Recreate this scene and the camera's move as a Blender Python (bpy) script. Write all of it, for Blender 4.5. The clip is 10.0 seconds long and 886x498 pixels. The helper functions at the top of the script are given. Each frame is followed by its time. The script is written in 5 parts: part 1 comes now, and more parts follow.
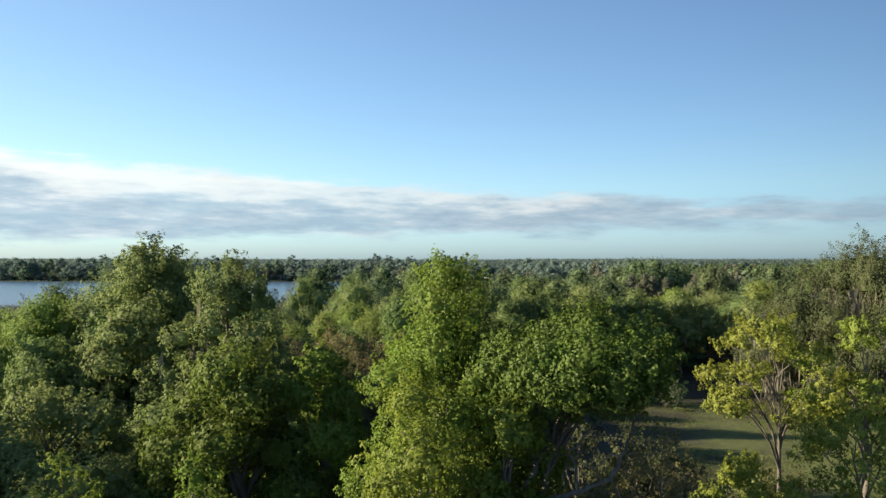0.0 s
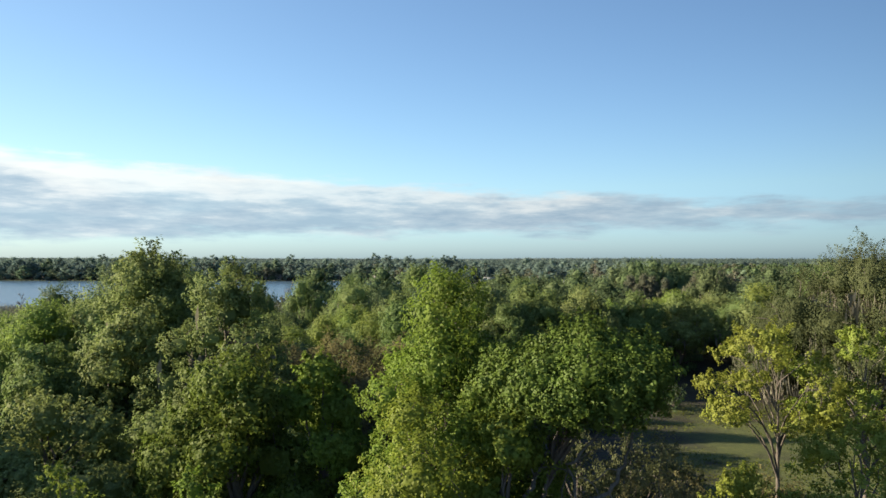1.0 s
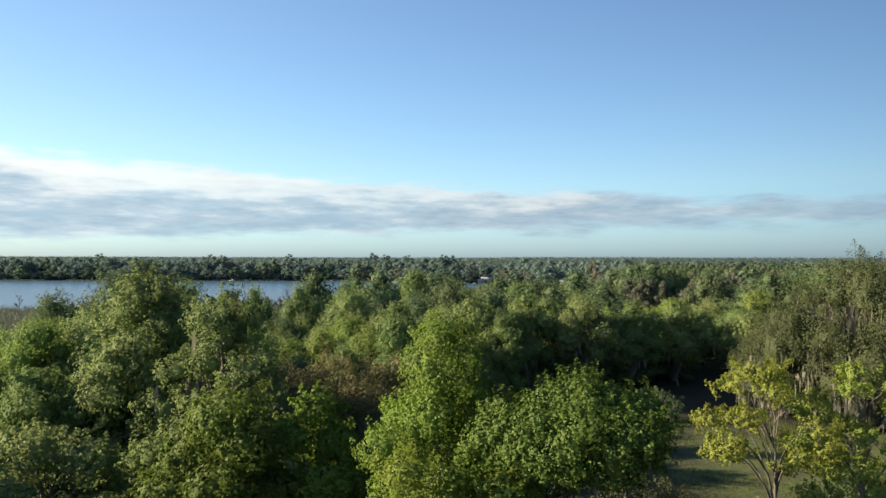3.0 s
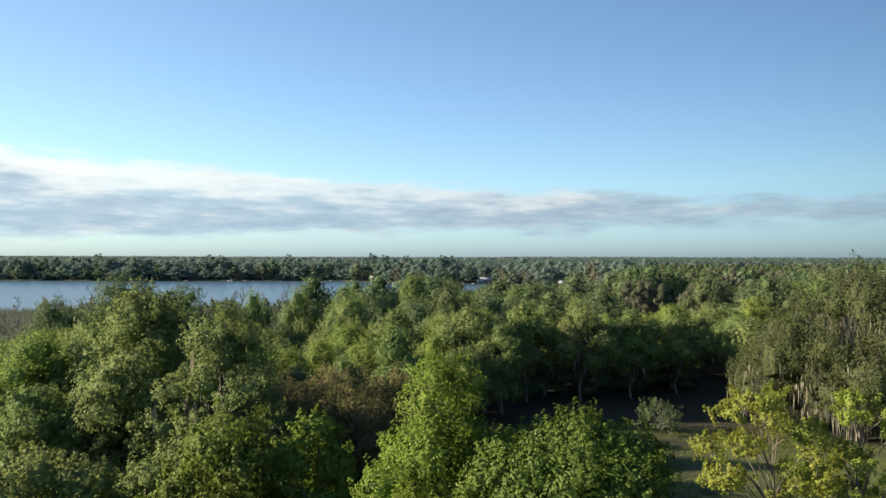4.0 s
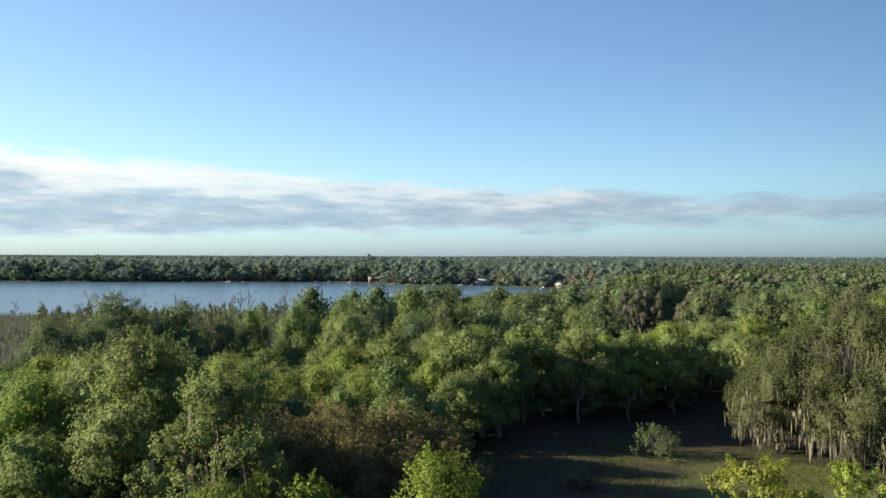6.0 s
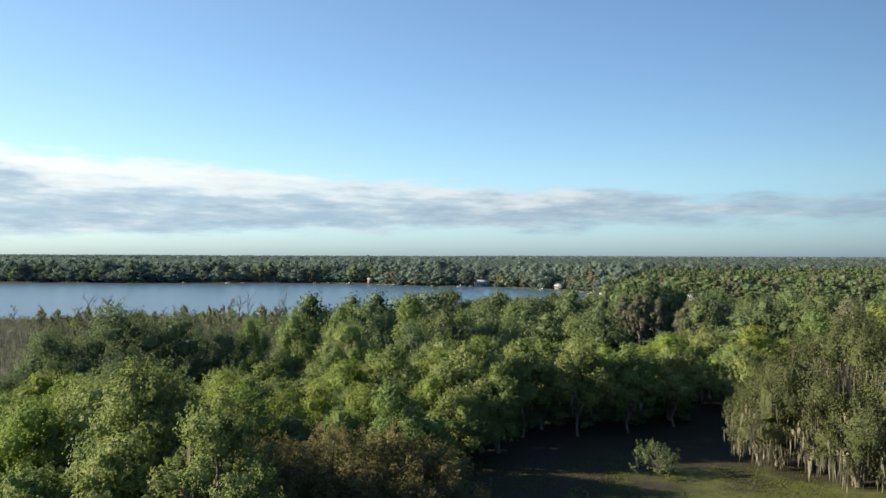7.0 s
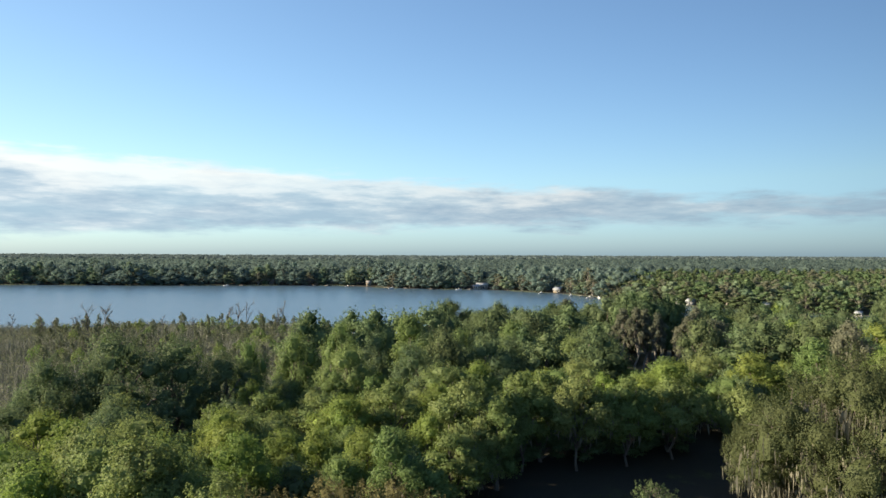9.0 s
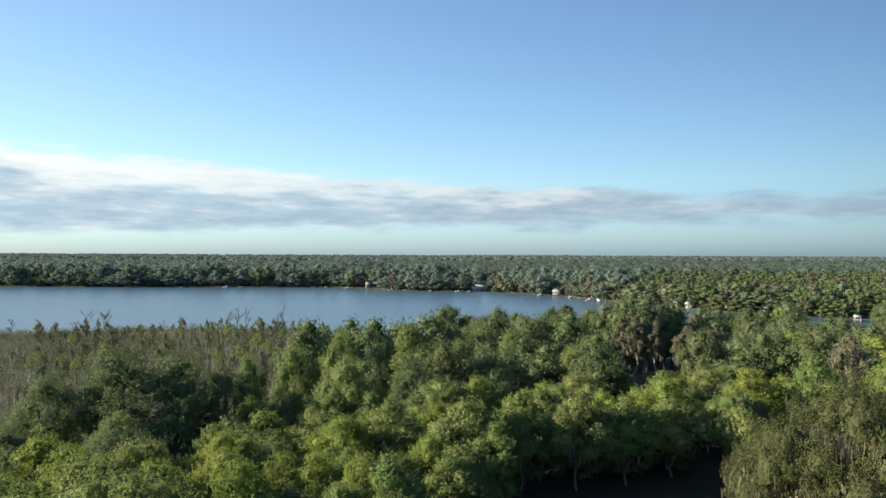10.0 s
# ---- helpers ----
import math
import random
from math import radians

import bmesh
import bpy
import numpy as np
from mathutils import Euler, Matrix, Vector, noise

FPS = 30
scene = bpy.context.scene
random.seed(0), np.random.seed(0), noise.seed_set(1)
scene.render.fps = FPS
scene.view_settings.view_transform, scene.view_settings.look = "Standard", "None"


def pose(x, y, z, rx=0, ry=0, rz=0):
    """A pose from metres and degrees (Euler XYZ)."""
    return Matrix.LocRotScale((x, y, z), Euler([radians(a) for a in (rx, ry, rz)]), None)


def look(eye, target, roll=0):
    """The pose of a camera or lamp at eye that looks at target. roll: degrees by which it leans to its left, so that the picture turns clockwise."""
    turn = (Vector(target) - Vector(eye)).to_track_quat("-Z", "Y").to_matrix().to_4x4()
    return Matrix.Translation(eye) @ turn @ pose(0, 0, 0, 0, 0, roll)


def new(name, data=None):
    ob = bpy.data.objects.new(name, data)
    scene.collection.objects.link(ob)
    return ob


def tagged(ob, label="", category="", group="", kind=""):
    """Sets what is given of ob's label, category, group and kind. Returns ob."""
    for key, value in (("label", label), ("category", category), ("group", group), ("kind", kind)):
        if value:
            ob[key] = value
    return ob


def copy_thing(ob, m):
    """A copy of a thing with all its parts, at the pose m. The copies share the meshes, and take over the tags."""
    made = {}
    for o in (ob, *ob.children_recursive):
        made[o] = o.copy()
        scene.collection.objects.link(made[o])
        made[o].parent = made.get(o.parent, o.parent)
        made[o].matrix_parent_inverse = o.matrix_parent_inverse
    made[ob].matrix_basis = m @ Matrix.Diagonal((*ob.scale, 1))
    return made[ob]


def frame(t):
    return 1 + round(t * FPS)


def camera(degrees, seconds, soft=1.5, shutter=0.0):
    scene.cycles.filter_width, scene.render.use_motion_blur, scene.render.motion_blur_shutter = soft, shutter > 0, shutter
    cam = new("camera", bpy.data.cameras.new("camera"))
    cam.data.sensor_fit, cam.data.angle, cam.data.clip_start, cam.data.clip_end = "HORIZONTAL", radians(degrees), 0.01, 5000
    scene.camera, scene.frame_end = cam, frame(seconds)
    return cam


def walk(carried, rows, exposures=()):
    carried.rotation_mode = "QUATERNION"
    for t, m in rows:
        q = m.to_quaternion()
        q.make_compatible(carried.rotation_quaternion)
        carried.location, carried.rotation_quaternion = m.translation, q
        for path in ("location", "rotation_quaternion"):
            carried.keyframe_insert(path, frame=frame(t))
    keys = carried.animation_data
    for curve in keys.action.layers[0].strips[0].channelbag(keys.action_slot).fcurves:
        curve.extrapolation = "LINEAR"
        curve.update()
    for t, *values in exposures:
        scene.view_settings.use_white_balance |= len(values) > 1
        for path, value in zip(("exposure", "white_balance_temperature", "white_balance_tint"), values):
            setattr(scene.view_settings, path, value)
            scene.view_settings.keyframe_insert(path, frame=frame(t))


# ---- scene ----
cam = camera(64.1, 10.0, soft=1.5)
EYE = 12.5
# seconds, x, y, rise in metres, yaw, pitch, roll in degrees
ROWS = [
    (0.0, 0.000, 0.000, 0.000, 0.000, 0.892, -0.130),
    (0.5, 0.006, 0.010, 0.170, -0.040, 0.860, -0.138),
    (1.0, 0.012, 0.020, 0.319, -0.080, 0.833, -0.145),
    (1.5, 0.018, 0.030, 0.508, -0.130, 0.801, -0.152),
    (2.0, 0.024, 0.040, 0.762, -0.160, 0.769, -0.160),
    (2.5, 0.030, 0.050, 1.109, -0.190, 0.741, -0.168),
    (4.0, 0.048, 0.080, 2.390, -0.320, 0.654, -0.190),
    (4.5, 0.054, 0.080, 2.890, -0.360, 0.627, -0.198),
    (5.0, 0.060, 0.080, 3.450, -0.400, 0.599, -0.205),
    (5.5, 0.060, 0.080, 4.050, -0.430, 0.572, -0.212),
    (7.0, 0.040, 0.080, 6.265, -0.530, 0.494, -0.235),
    (7.5, 0.030, 0.080, 7.088, -0.550, 0.467, -0.242),
    (8.0, 0.020, 0.080, 7.987, -0.590, 0.439, -0.250),
    (8.5, 0.010, 0.080, 8.944, -0.620, 0.416, -0.258),
    (9.0, 0.000, 0.080, 9.919, -0.640, 0.393, -0.265),
    (9.5, -0.010, 0.080, 10.974, -0.660, 0.366, -0.272),
    (10.0, -0.020, 0.080, 12.000, -0.690, 0.343, -0.280),
]
walk(cam, [(t, pose(x, y, EYE + z, 90 + pitch, roll, yaw)) for t, x, y, z, yaw, pitch, roll in ROWS])
scene.view_settings.exposure = 1.42

# ---- world and sun ----
SUN_AZ, SUN_EL = radians(-89), radians(18.8)  # clockwise from +y, and above the horizon
world = bpy.data.worlds.new("sky")
scene.world = world
world.use_nodes = True
wn, wl = world.node_tree.nodes, world.node_tree.links
wn.clear()


def nd(nodes, kind, **sets):
    n = nodes.new(kind)
    for k, v in sets.items():
        if k == "op":
            n.operation = v
        else:
            n.inputs[k].default_value = v
    return n


def calc(nodes, links, op, a, b=None, c=None):
    n = nodes.new("ShaderNodeMath")
    n.operation = op
    for i, v in enumerate((a, b, c)):
        if v is None:
            continue
        if isinstance(v, (int, float)):
            n.inputs[i].default_value = v
        else:
            links.new(v, n.inputs[i])
    return n.outputs[0]


def ramp(nodes, links, fac, stops, ease="LINEAR"):
    n = nodes.new("ShaderNodeValToRGB")
    n.color_ramp.interpolation = ease
    while len(n.color_ramp.elements) < len(stops):
        n.color_ramp.elements.new(0.5)
    for e, (p, c) in zip(n.color_ramp.elements, stops):
        e.position = p
        e.color = (*c, 1) if isinstance(c, tuple) else (c, c, c, 1)
    links.new(fac, n.inputs[0])
    return n.outputs[0]


def remap(nodes, links, v, a, b, lo=0.0, hi=1.0):
    n = nodes.new("ShaderNodeMapRange")
    n.interpolation_type = "SMOOTHSTEP"
    links.new(v, n.inputs["Value"])
    for k, x in (("From Min", a), ("From Max", b), ("To Min", lo), ("To Max", hi)):
        if isinstance(x, (int, float)):
            n.inputs[k].default_value = x
        else:
            links.new(x, n.inputs[k])
    return n.outputs[0]


def build_sky():
    out = wn.new("ShaderNodeOutputWorld")
    sky = wn.new("ShaderNodeTexSky")
    sky.sky_type, sky.sun_disc = "NISHITA", False
    sky.sun_elevation, sky.sun_rotation = SUN_EL, SUN_AZ
    sky.altitude, sky.air_density, sky.dust_density, sky.ozone_density = 20, 1.0, 0.6, 2.0
    clear = nd(wn, "ShaderNodeBackground", Strength=0.13)
    # the moist air's white-cyan cast, strongest low down
    co = wn.new("ShaderNodeTexCoord")
    sep = wn.new("ShaderNodeSeparateXYZ")
    wl.new(co.outputs["Generated"], sep.inputs[0])
    x, y, z = sep.outputs
    cast = ramp(wn, wl, z, [(0.0, (0.58, 0.84, 1.34)), (0.1, (0.87, 1.01, 1.11)), (0.4, (0.88, 0.97, 1.05))])
    mul = wn.new("ShaderNodeMix")
    mul.data_type, mul.blend_type = "RGBA", "MULTIPLY"
    mul.inputs["Factor"].default_value = 1.0
    wl.new(sky.outputs[0], mul.inputs["A"])
    wl.new(cast, mul.inputs["B"])
    # paler on the sun's side, bluer away from it
    away = ramp(wn, wl, calc(wn, wl, "MULTIPLY_ADD", x, 0.5, 0.5), [(0.22, (1.02, 1.0, 0.96)), (0.78, (0.965, 1.0, 1.05))])
    turn = wn.new("ShaderNodeMix")
    turn.data_type, turn.blend_type = "RGBA", "MULTIPLY"
    turn.inputs["Factor"].default_value = 1.0
    wl.new(mul.outputs["Result"], turn.inputs["A"])
    wl.new(away, turn.inputs["B"])
    wl.new(turn.outputs["Result"], clear.inputs[0])
    # brighter towards the sun
    wl.new(calc(wn, wl, "MULTIPLY_ADD", calc(wn, wl, "MULTIPLY", x, x), -0.064, calc(wn, wl, "MULTIPLY_ADD", x, -0.026, 0.0795)), clear.inputs["Strength"])
    # a low bank of morning cloud over the far woods
    az = calc(wn, wl, "ARCTAN2", x, y)
    el = calc(wn, wl, "ARCSINE", z)
    at = wn.new("ShaderNodeCombineXYZ")
    wl.new(calc(wn, wl, "MULTIPLY", az, 3.0), at.inputs[0])
    wl.new(calc(wn, wl, "MULTIPLY", el, 16.0), at.inputs[1])

    def clouds(scale, detail, rough, shift):
        m = wn.new("ShaderNodeMapping")
        m.inputs["Location"].default_value = shift
        wl.new(at.outputs[0], m.inputs[0])
        n = nd(wn, "ShaderNodeTexNoise", Scale=scale, Detail=detail, Roughness=rough)
        wl.new(m.outputs[0], n.inputs["Vector"])
        return n.outputs[0]

    body = clouds(2.6, 10.0, 0.6, (0.3, 0.1, 0))
    light = clouds(3.6, 10.0, 0.6, (4.0, 2.0, 1))
    broad = clouds(1.1, 3.0, 0.5, (1.0, 7.0, 3))
    side = calc(wn, wl, "SINE", az)  # minus one to the sun's side
    top = calc(wn, wl, "MULTIPLY_ADD", side, -0.052, 0.099)
    low = calc(wn, wl, "MULTIPLY_ADD", side, 0.020, 0.026)
    wob = calc(wn, wl, "MULTIPLY_ADD", calc(wn, wl, "SUBTRACT", body, 0.5), 0.065, el)
    under = remap(wn, wl, wob, low, calc(wn, wl, "ADD", low, 0.022))
    over = remap(wn, wl, wob, calc(wn, wl, "SUBTRACT", top, 0.012), calc(wn, wl, "ADD", top, 0.009), 1.0, 0.0)
    cover = calc(wn, wl, "MULTIPLY", calc(wn, wl, "MULTIPLY", under, over), remap(wn, wl, broad, 0.3, 0.55, 0.82, 0.97))
    height = remap(wn, wl, wob, calc(wn, wl, "SUBTRACT", top, 0.05), top)
    glow = calc(wn, wl, "MULTIPLY_ADD", side, -0.75, 0.26)
    bright = calc(wn, wl, "MULTIPLY_ADD", height, glow, calc(wn, wl, "MULTIPLY_ADD", light, 1.2, -0.22))
    tint = ramp(wn, wl, bright, [(0.25, (0.27, 0.37, 0.46)), (0.42, (0.36, 0.45, 0.52)), (0.62, (0.56, 0.61, 0.63)), (0.9, (0.68, 0.70, 0.68))])
    cloud = nd(wn, "ShaderNodeBackground", Strength=0.56)
    wl.new(tint, cloud.inputs[0])
    wl.new(calc(wn, wl, "MULTIPLY_ADD", side, -0.10, 0.50), cloud.inputs["Strength"])
    mix = wn.new("ShaderNodeMixShader")
    wl.new(cover, mix.inputs[0])
    wl.new(clear.outputs[0], mix.inputs[1])
    wl.new(cloud.outputs[0], mix.inputs[2])
    wl.new(mix.outputs[0], out.inputs[0])


build_sky()
sun = new("sun", bpy.data.lights.new("sun", "SUN"))
sun.data.energy, sun.data.angle, sun.data.color = 4.9, radians(0.6), (1.0, 0.84, 0.6)
to_sun = Vector((math.sin(SUN_AZ) * math.cos(SUN_EL), math.cos(SUN_AZ) * math.cos(SUN_EL), math.sin(SUN_EL)))
sun.matrix_world = look(to_sun * 300, (0, 0, 0))


# ---- materials ----
def material(name):
    m = bpy.data.materials.new(name)
    m.use_nodes = True
    m.node_tree.nodes.clear()
    return m, m.node_tree.nodes, m.node_tree.links


def leaves_of(name, dark, mid, light, through_light=0.42, gloss=0.015, hue=0.03):
    """Foliage: every leaf and every tree a little different."""
    m, n, l = material(name)
    dark, light = (tuple(0.45 * a + 0.55 * b for a, b in zip(c, mid)) for c in (dark, light))
    out = n.new("ShaderNodeOutputMaterial")
    geo = n.new("ShaderNodeNewGeometry")
    inf = n.new("ShaderNodeObjectInfo")
    col = ramp(n, l, geo.outputs["Random Per Island"], [(0.0, dark), (0.5, mid), (1.0, light)])
    tc = n.new("ShaderNodeTexCoord")
    big = nd(n, "ShaderNodeTexNoise", Scale=0.55, Detail=2.0)
    l.new(tc.outputs["Object"], big.inputs["Vector"])
    hsv = n.new("ShaderNodeHueSaturation")
    l.new(col, hsv.inputs["Color"])
    h = calc(n, l, "MULTIPLY_ADD", calc(n, l, "SUBTRACT", inf.outputs["Random"], 0.5), hue, 0.5)
    h = calc(n, l, "MULTIPLY_ADD", calc(n, l, "SUBTRACT", big.outputs[0], 0.5), hue, h)
    l.new(h, hsv.inputs["Hue"])
    l.new(remap(n, l, big.outputs[0], 0.3, 0.7, 0.9, 1.1), hsv.inputs["Value"])
    dif = n.new("ShaderNodeBsdfDiffuse")
    tra = n.new("ShaderNodeBsdfTranslucent")
    glo = nd(n, "ShaderNodeBsdfGlossy", Roughness=0.6)
    for s in (dif, tra):
        l.new(hsv.outputs[0], s.inputs[0])
    a = nd(n, "ShaderNodeMixShader", Fac=through_light)
    l.new(dif.outputs[0], a.inputs[1])
    l.new(tra.outputs[0], a.inputs[2])
    b = nd(n, "ShaderNodeMixShader", Fac=gloss)
    l.new(a.outputs[0], b.inputs[1])
    l.new(glo.outputs[0], b.inputs[2])
    l.new(b.outputs[0], out.inputs[0])
    return m


def solid(name, c1, c2, scale=3.0, rough=0.85, bump=0.3, stretch=(1, 1, 1), metal=0.0, spots=None):
    """A two-tone weathered surface with grain and fine relief."""
    m, n, l = material(name)
    out = n.new("ShaderNodeOutputMaterial")
    p = nd(n, "ShaderNodeBsdfPrincipled", Roughness=rough, Metallic=metal)
    tc = n.new("ShaderNodeTexCoord")
    mp = n.new("ShaderNodeMapping")
    mp.inputs["Scale"].default_value = stretch
    l.new(tc.outputs["Object"], mp.inputs[0])
    a = nd(n, "ShaderNodeTexNoise", Scale=scale, Detail=6.0, Roughness=0.6)
    b = nd(n, "ShaderNodeTexNoise", Scale=scale * 7, Detail=4.0)
    for t in (a, b):
        l.new(mp.outputs[0], t.inputs["Vector"])
    v = calc(n, l, "MULTIPLY_ADD", b.outputs[0], 0.4, calc(n, l, "MULTIPLY", a.outputs[0], 0.6))
    stops = [(0.35, c1), (0.65, c2)] + ([(0.72, spots)] if spots else [])
    l.new(ramp(n, l, v, stops), p.inputs["Base Color"])
    bm = nd(n, "ShaderNodeBump", Strength=bump, Distance=0.05)
    l.new(b.outputs[0], bm.inputs["Height"])
    l.new(bm.outputs[0], p.inputs["Normal"])
    l.new(p.outputs[0], out.inputs[0])
    return m


LEAF_LIME = leaves_of("lime_leaves", (0.124, 0.165, 0.04), (0.188, 0.25, 0.06), (0.263, 0.35, 0.084), 0.42)
LEAF_GUM = leaves_of("sweetgum_leaves", (0.109, 0.15, 0.024), (0.165, 0.228, 0.036), (0.231, 0.319, 0.05), 0.45)
LEAF_LEAN = leaves_of("leaning_oak_leaves", (0.074, 0.111, 0.021), (0.112, 0.168, 0.032), (0.157, 0.235, 0.045), 0.42)
LEAF_MID = leaves_of("lakeside_leaves", (0.069, 0.1, 0.044), (0.104, 0.152, 0.066), (0.146, 0.213, 0.092), 0.3)
LEAF_GREEN = leaves_of("green_leaves", (0.106, 0.147, 0.049), (0.16, 0.222, 0.074), (0.224, 0.311, 0.104))
LEAF_OAK = leaves_of("oak_leaves", (0.127, 0.162, 0.057), (0.192, 0.245, 0.086), (0.269, 0.343, 0.12), 0.42)
LEAF_LAKE = leaves_of("lake_oak_leaves", (0.071, 0.094, 0.046), (0.108, 0.142, 0.07), (0.151, 0.199, 0.098), 0.35, 0.0)
LEAF_DARK = leaves_of("evergreen_leaves", (0.078, 0.11, 0.051), (0.118, 0.166, 0.078), (0.165, 0.232, 0.109), 0.32, 0.015)
LEAF_GOLD = leaves_of("young_leaves", (0.142, 0.17, 0.03), (0.215, 0.258, 0.045), (0.301, 0.361, 0.063), 0.42)
LEAF_OLIVE = leaves_of("live_oak_leaves", (0.061, 0.07, 0.03), (0.092, 0.106, 0.045), (0.129, 0.148, 0.063), 0.4, 0.01)
LEAF_GREY = leaves_of("cypress_leaves", (0.106, 0.114, 0.079), (0.16, 0.172, 0.12), (0.224, 0.241, 0.168), 0.4, 0.0)
LEAF_BROWN = leaves_of("brown_twigs", (0.115, 0.108, 0.051), (0.175, 0.164, 0.078), (0.245, 0.23, 0.109), 0.4, 0.0, 0.015)
LEAF_MARSH = leaves_of("marsh_scrub_leaves", (0.106, 0.12, 0.076), (0.16, 0.182, 0.115), (0.224, 0.255, 0.161), 0.3, 0.0)
# far foliage: pale and bluish, with the distance haze mixed into its colour
LEAF_FAR_HAZED = leaves_of("far_hazed_leaves", (0.127, 0.173, 0.15), (0.192, 0.262, 0.228), (0.269, 0.367, 0.319), 0.6, 0.0, 0.05)
MOSS = leaves_of("spanish_moss", (0.125, 0.123, 0.096), (0.19, 0.186, 0.145), (0.266, 0.26, 0.203), 0.35, 0.0, 0.01)
BARK = solid("grey_bark", (0.07, 0.058, 0.048), (0.17, 0.15, 0.13), 4.0, 0.9, 0.6, (1, 1, 0.25), spots=(0.32, 0.31, 0.28))
BARK_PALE = solid("pale_bark", (0.13, 0.115, 0.1), (0.3, 0.28, 0.25), 4.0, 0.9, 0.5, (1, 1, 0.25), spots=(0.5, 0.49, 0.46))
LICHEN = solid("lichened_bark", (0.06, 0.052, 0.045), (0.2, 0.19, 0.17), 5.0, 0.9, 0.6, spots=(0.42, 0.41, 0.38))
SNAG = solid("old_snag_wood", (0.075, 0.07, 0.065), (0.17, 0.16, 0.15), 3.0, 0.9, 0.4, (1, 1, 0.2))
DEAD = solid("dead_wood", (0.155, 0.157, 0.13), (0.27, 0.272, 0.225), 3.0, 0.9, 0.4, (1, 1, 0.2))


# ---- mesh helpers ----
def mesh_from(name, verts, faces, mat):
    """faces: an array of n rows of 3 or 4 corners."""
    verts, faces = np.asarray(verts, np.float32), np.asarray(faces, np.int32)
    me = bpy.data.meshes.new(name)
    k = faces.shape[1]
    me.vertices.add(len(verts))
    me.vertices.foreach_set("co", verts.ravel())
    me.loops.add(faces.size)
    me.loops.foreach_set("vertex_index", faces.ravel())
    me.polygons.add(len(faces))
    me.polygons.foreach_set("loop_start", np.arange(0, faces.size, k, dtype=np.int32))
    me.update(calc_edges=True)
    me.materials.append(mat)
    return me


def part(name, me, parent, label=""):
    ob = new(name, me)
    ob.parent = parent
    return tagged(ob, label) if label else ob


def unit(v):
    return v / np.maximum(np.linalg.norm(v, axis=-1, keepdims=True), 1e-9)


class Shape:
    """Collects quads."""

    def __init__(self):
        self.v, self.f, self.n = [], [], 0

    def add(self, v, f):
        self.v.append(np.asarray(v, float))
        self.f.append(np.asarray(f) + self.n)
        self.n += len(v)

    def tube(self, pts, radii, sides=6):
        pts = np.asarray(pts, float)
        d = unit(np.gradient(pts, axis=0))
        ref = np.where(np.abs(d[:, 2:3]) > 0.9, np.array([[1.0, 0, 0]]), np.array([[0, 0, 1.0]]))
        a = unit(np.cross(d, ref))
        b = np.cross(d, a)
        th = np.arange(sides) * 2 * np.pi / sides
        r = np.asarray(radii, float)[:, None, None]
        ring = pts[:, None] + r * (np.cos(th)[None, :, None] * a[:, None] + np.sin(th)[None, :, None] * b[:, None])
        i = np.arange(len(pts) - 1)[:, None] * sides
        j, k = np.arange(sides)[None], (np.arange(sides)[None] + 1) % sides
        f = np.stack([i + j, i + k, i + sides + k, i + sides + j], -1).reshape(-1, 4)
        self.add(ring.reshape(-1, 3), f)

    def box(self, cx, cy, cz, sx, sy, sz):
        v = [(cx + a * sx / 2, cy + b * sy / 2, cz + c * sz / 2) for c in (-1, 1) for b in (-1, 1) for a in (-1, 1)]
        self.add(v, [(0, 2, 3, 1), (4, 5, 7, 6), (0, 1, 5, 4), (2, 6, 7, 3), (0, 4, 6, 2), (1, 3, 7, 5)])

    def mesh(self, name, mat):
        return mesh_from(name, np.concatenate(self.v), np.concatenate(self.f), mat)


def leaf_quads(rng, at, facing, length, width, fold=0.18, plain=False):
    """Folded four-cornered leaves, or plain three-cornered ones: at the given points, turned about the given facing."""
    n = len(at)
    nor = unit(facing)
    d = unit(np.cross(nor, rng.normal(size=(n, 3))))
    s = np.cross(nor, d)
    ln = (length * rng.uniform(0.7, 1.3, n))[:, None]
    wd = (width * rng.uniform(0.7, 1.3, n))[:, None]
    if plain:
        v = np.stack([at - d * ln / 2 - s * wd * 0.6, at - d * ln / 2 + s * wd * 0.6, at + d * ln / 2], 1).reshape(-1, 3)
        return v, np.arange(n * 3).reshape(-1, 3)
    mid = at + nor * ln * fold
    v = np.stack([at - d * ln / 2, mid + s * wd / 2, at + d * ln / 2, mid - s * wd / 2], 1).reshape(-1, 3)
    return v, np.arange(n * 4).reshape(-1, 4)


def blob(rng, c, r, n=3, squash=0.85):
    """A lumpy leafy mass: a squared-off sphere of n x n faces a side, pushed in and out."""
    g = np.linspace(-1, 1, n + 1)
    a, b = np.meshgrid(g, g)
    o = np.ones_like(a)
    v = np.concatenate([np.stack(q, -1).reshape(-1, 3) for q in ((a, b, o), (b, a, -o), (o, a, b), (-o, b, a), (b, o, a), (a, -o, b))])
    i = (np.arange(n)[:, None] * (n + 1) + np.arange(n)[None]).ravel()
    q = np.stack([i, i + 1, i + n + 2, i + n + 1], -1)
    f = np.concatenate([q + k * (n + 1) ** 2 for k in range(6)])
    d = unit(v)
    ph = rng.uniform(0, 6.28, 3)
    k = 1 + 0.13 * np.sin(d[:, 0] * 4.1 + ph[0]) + 0.13 * np.sin(d[:, 1] * 4.7 + ph[1]) + 0.1 * np.sin(d[:, 2] * 5.3 + ph[2])
    return c + d * k[:, None] * r * [1, 1, squash], f


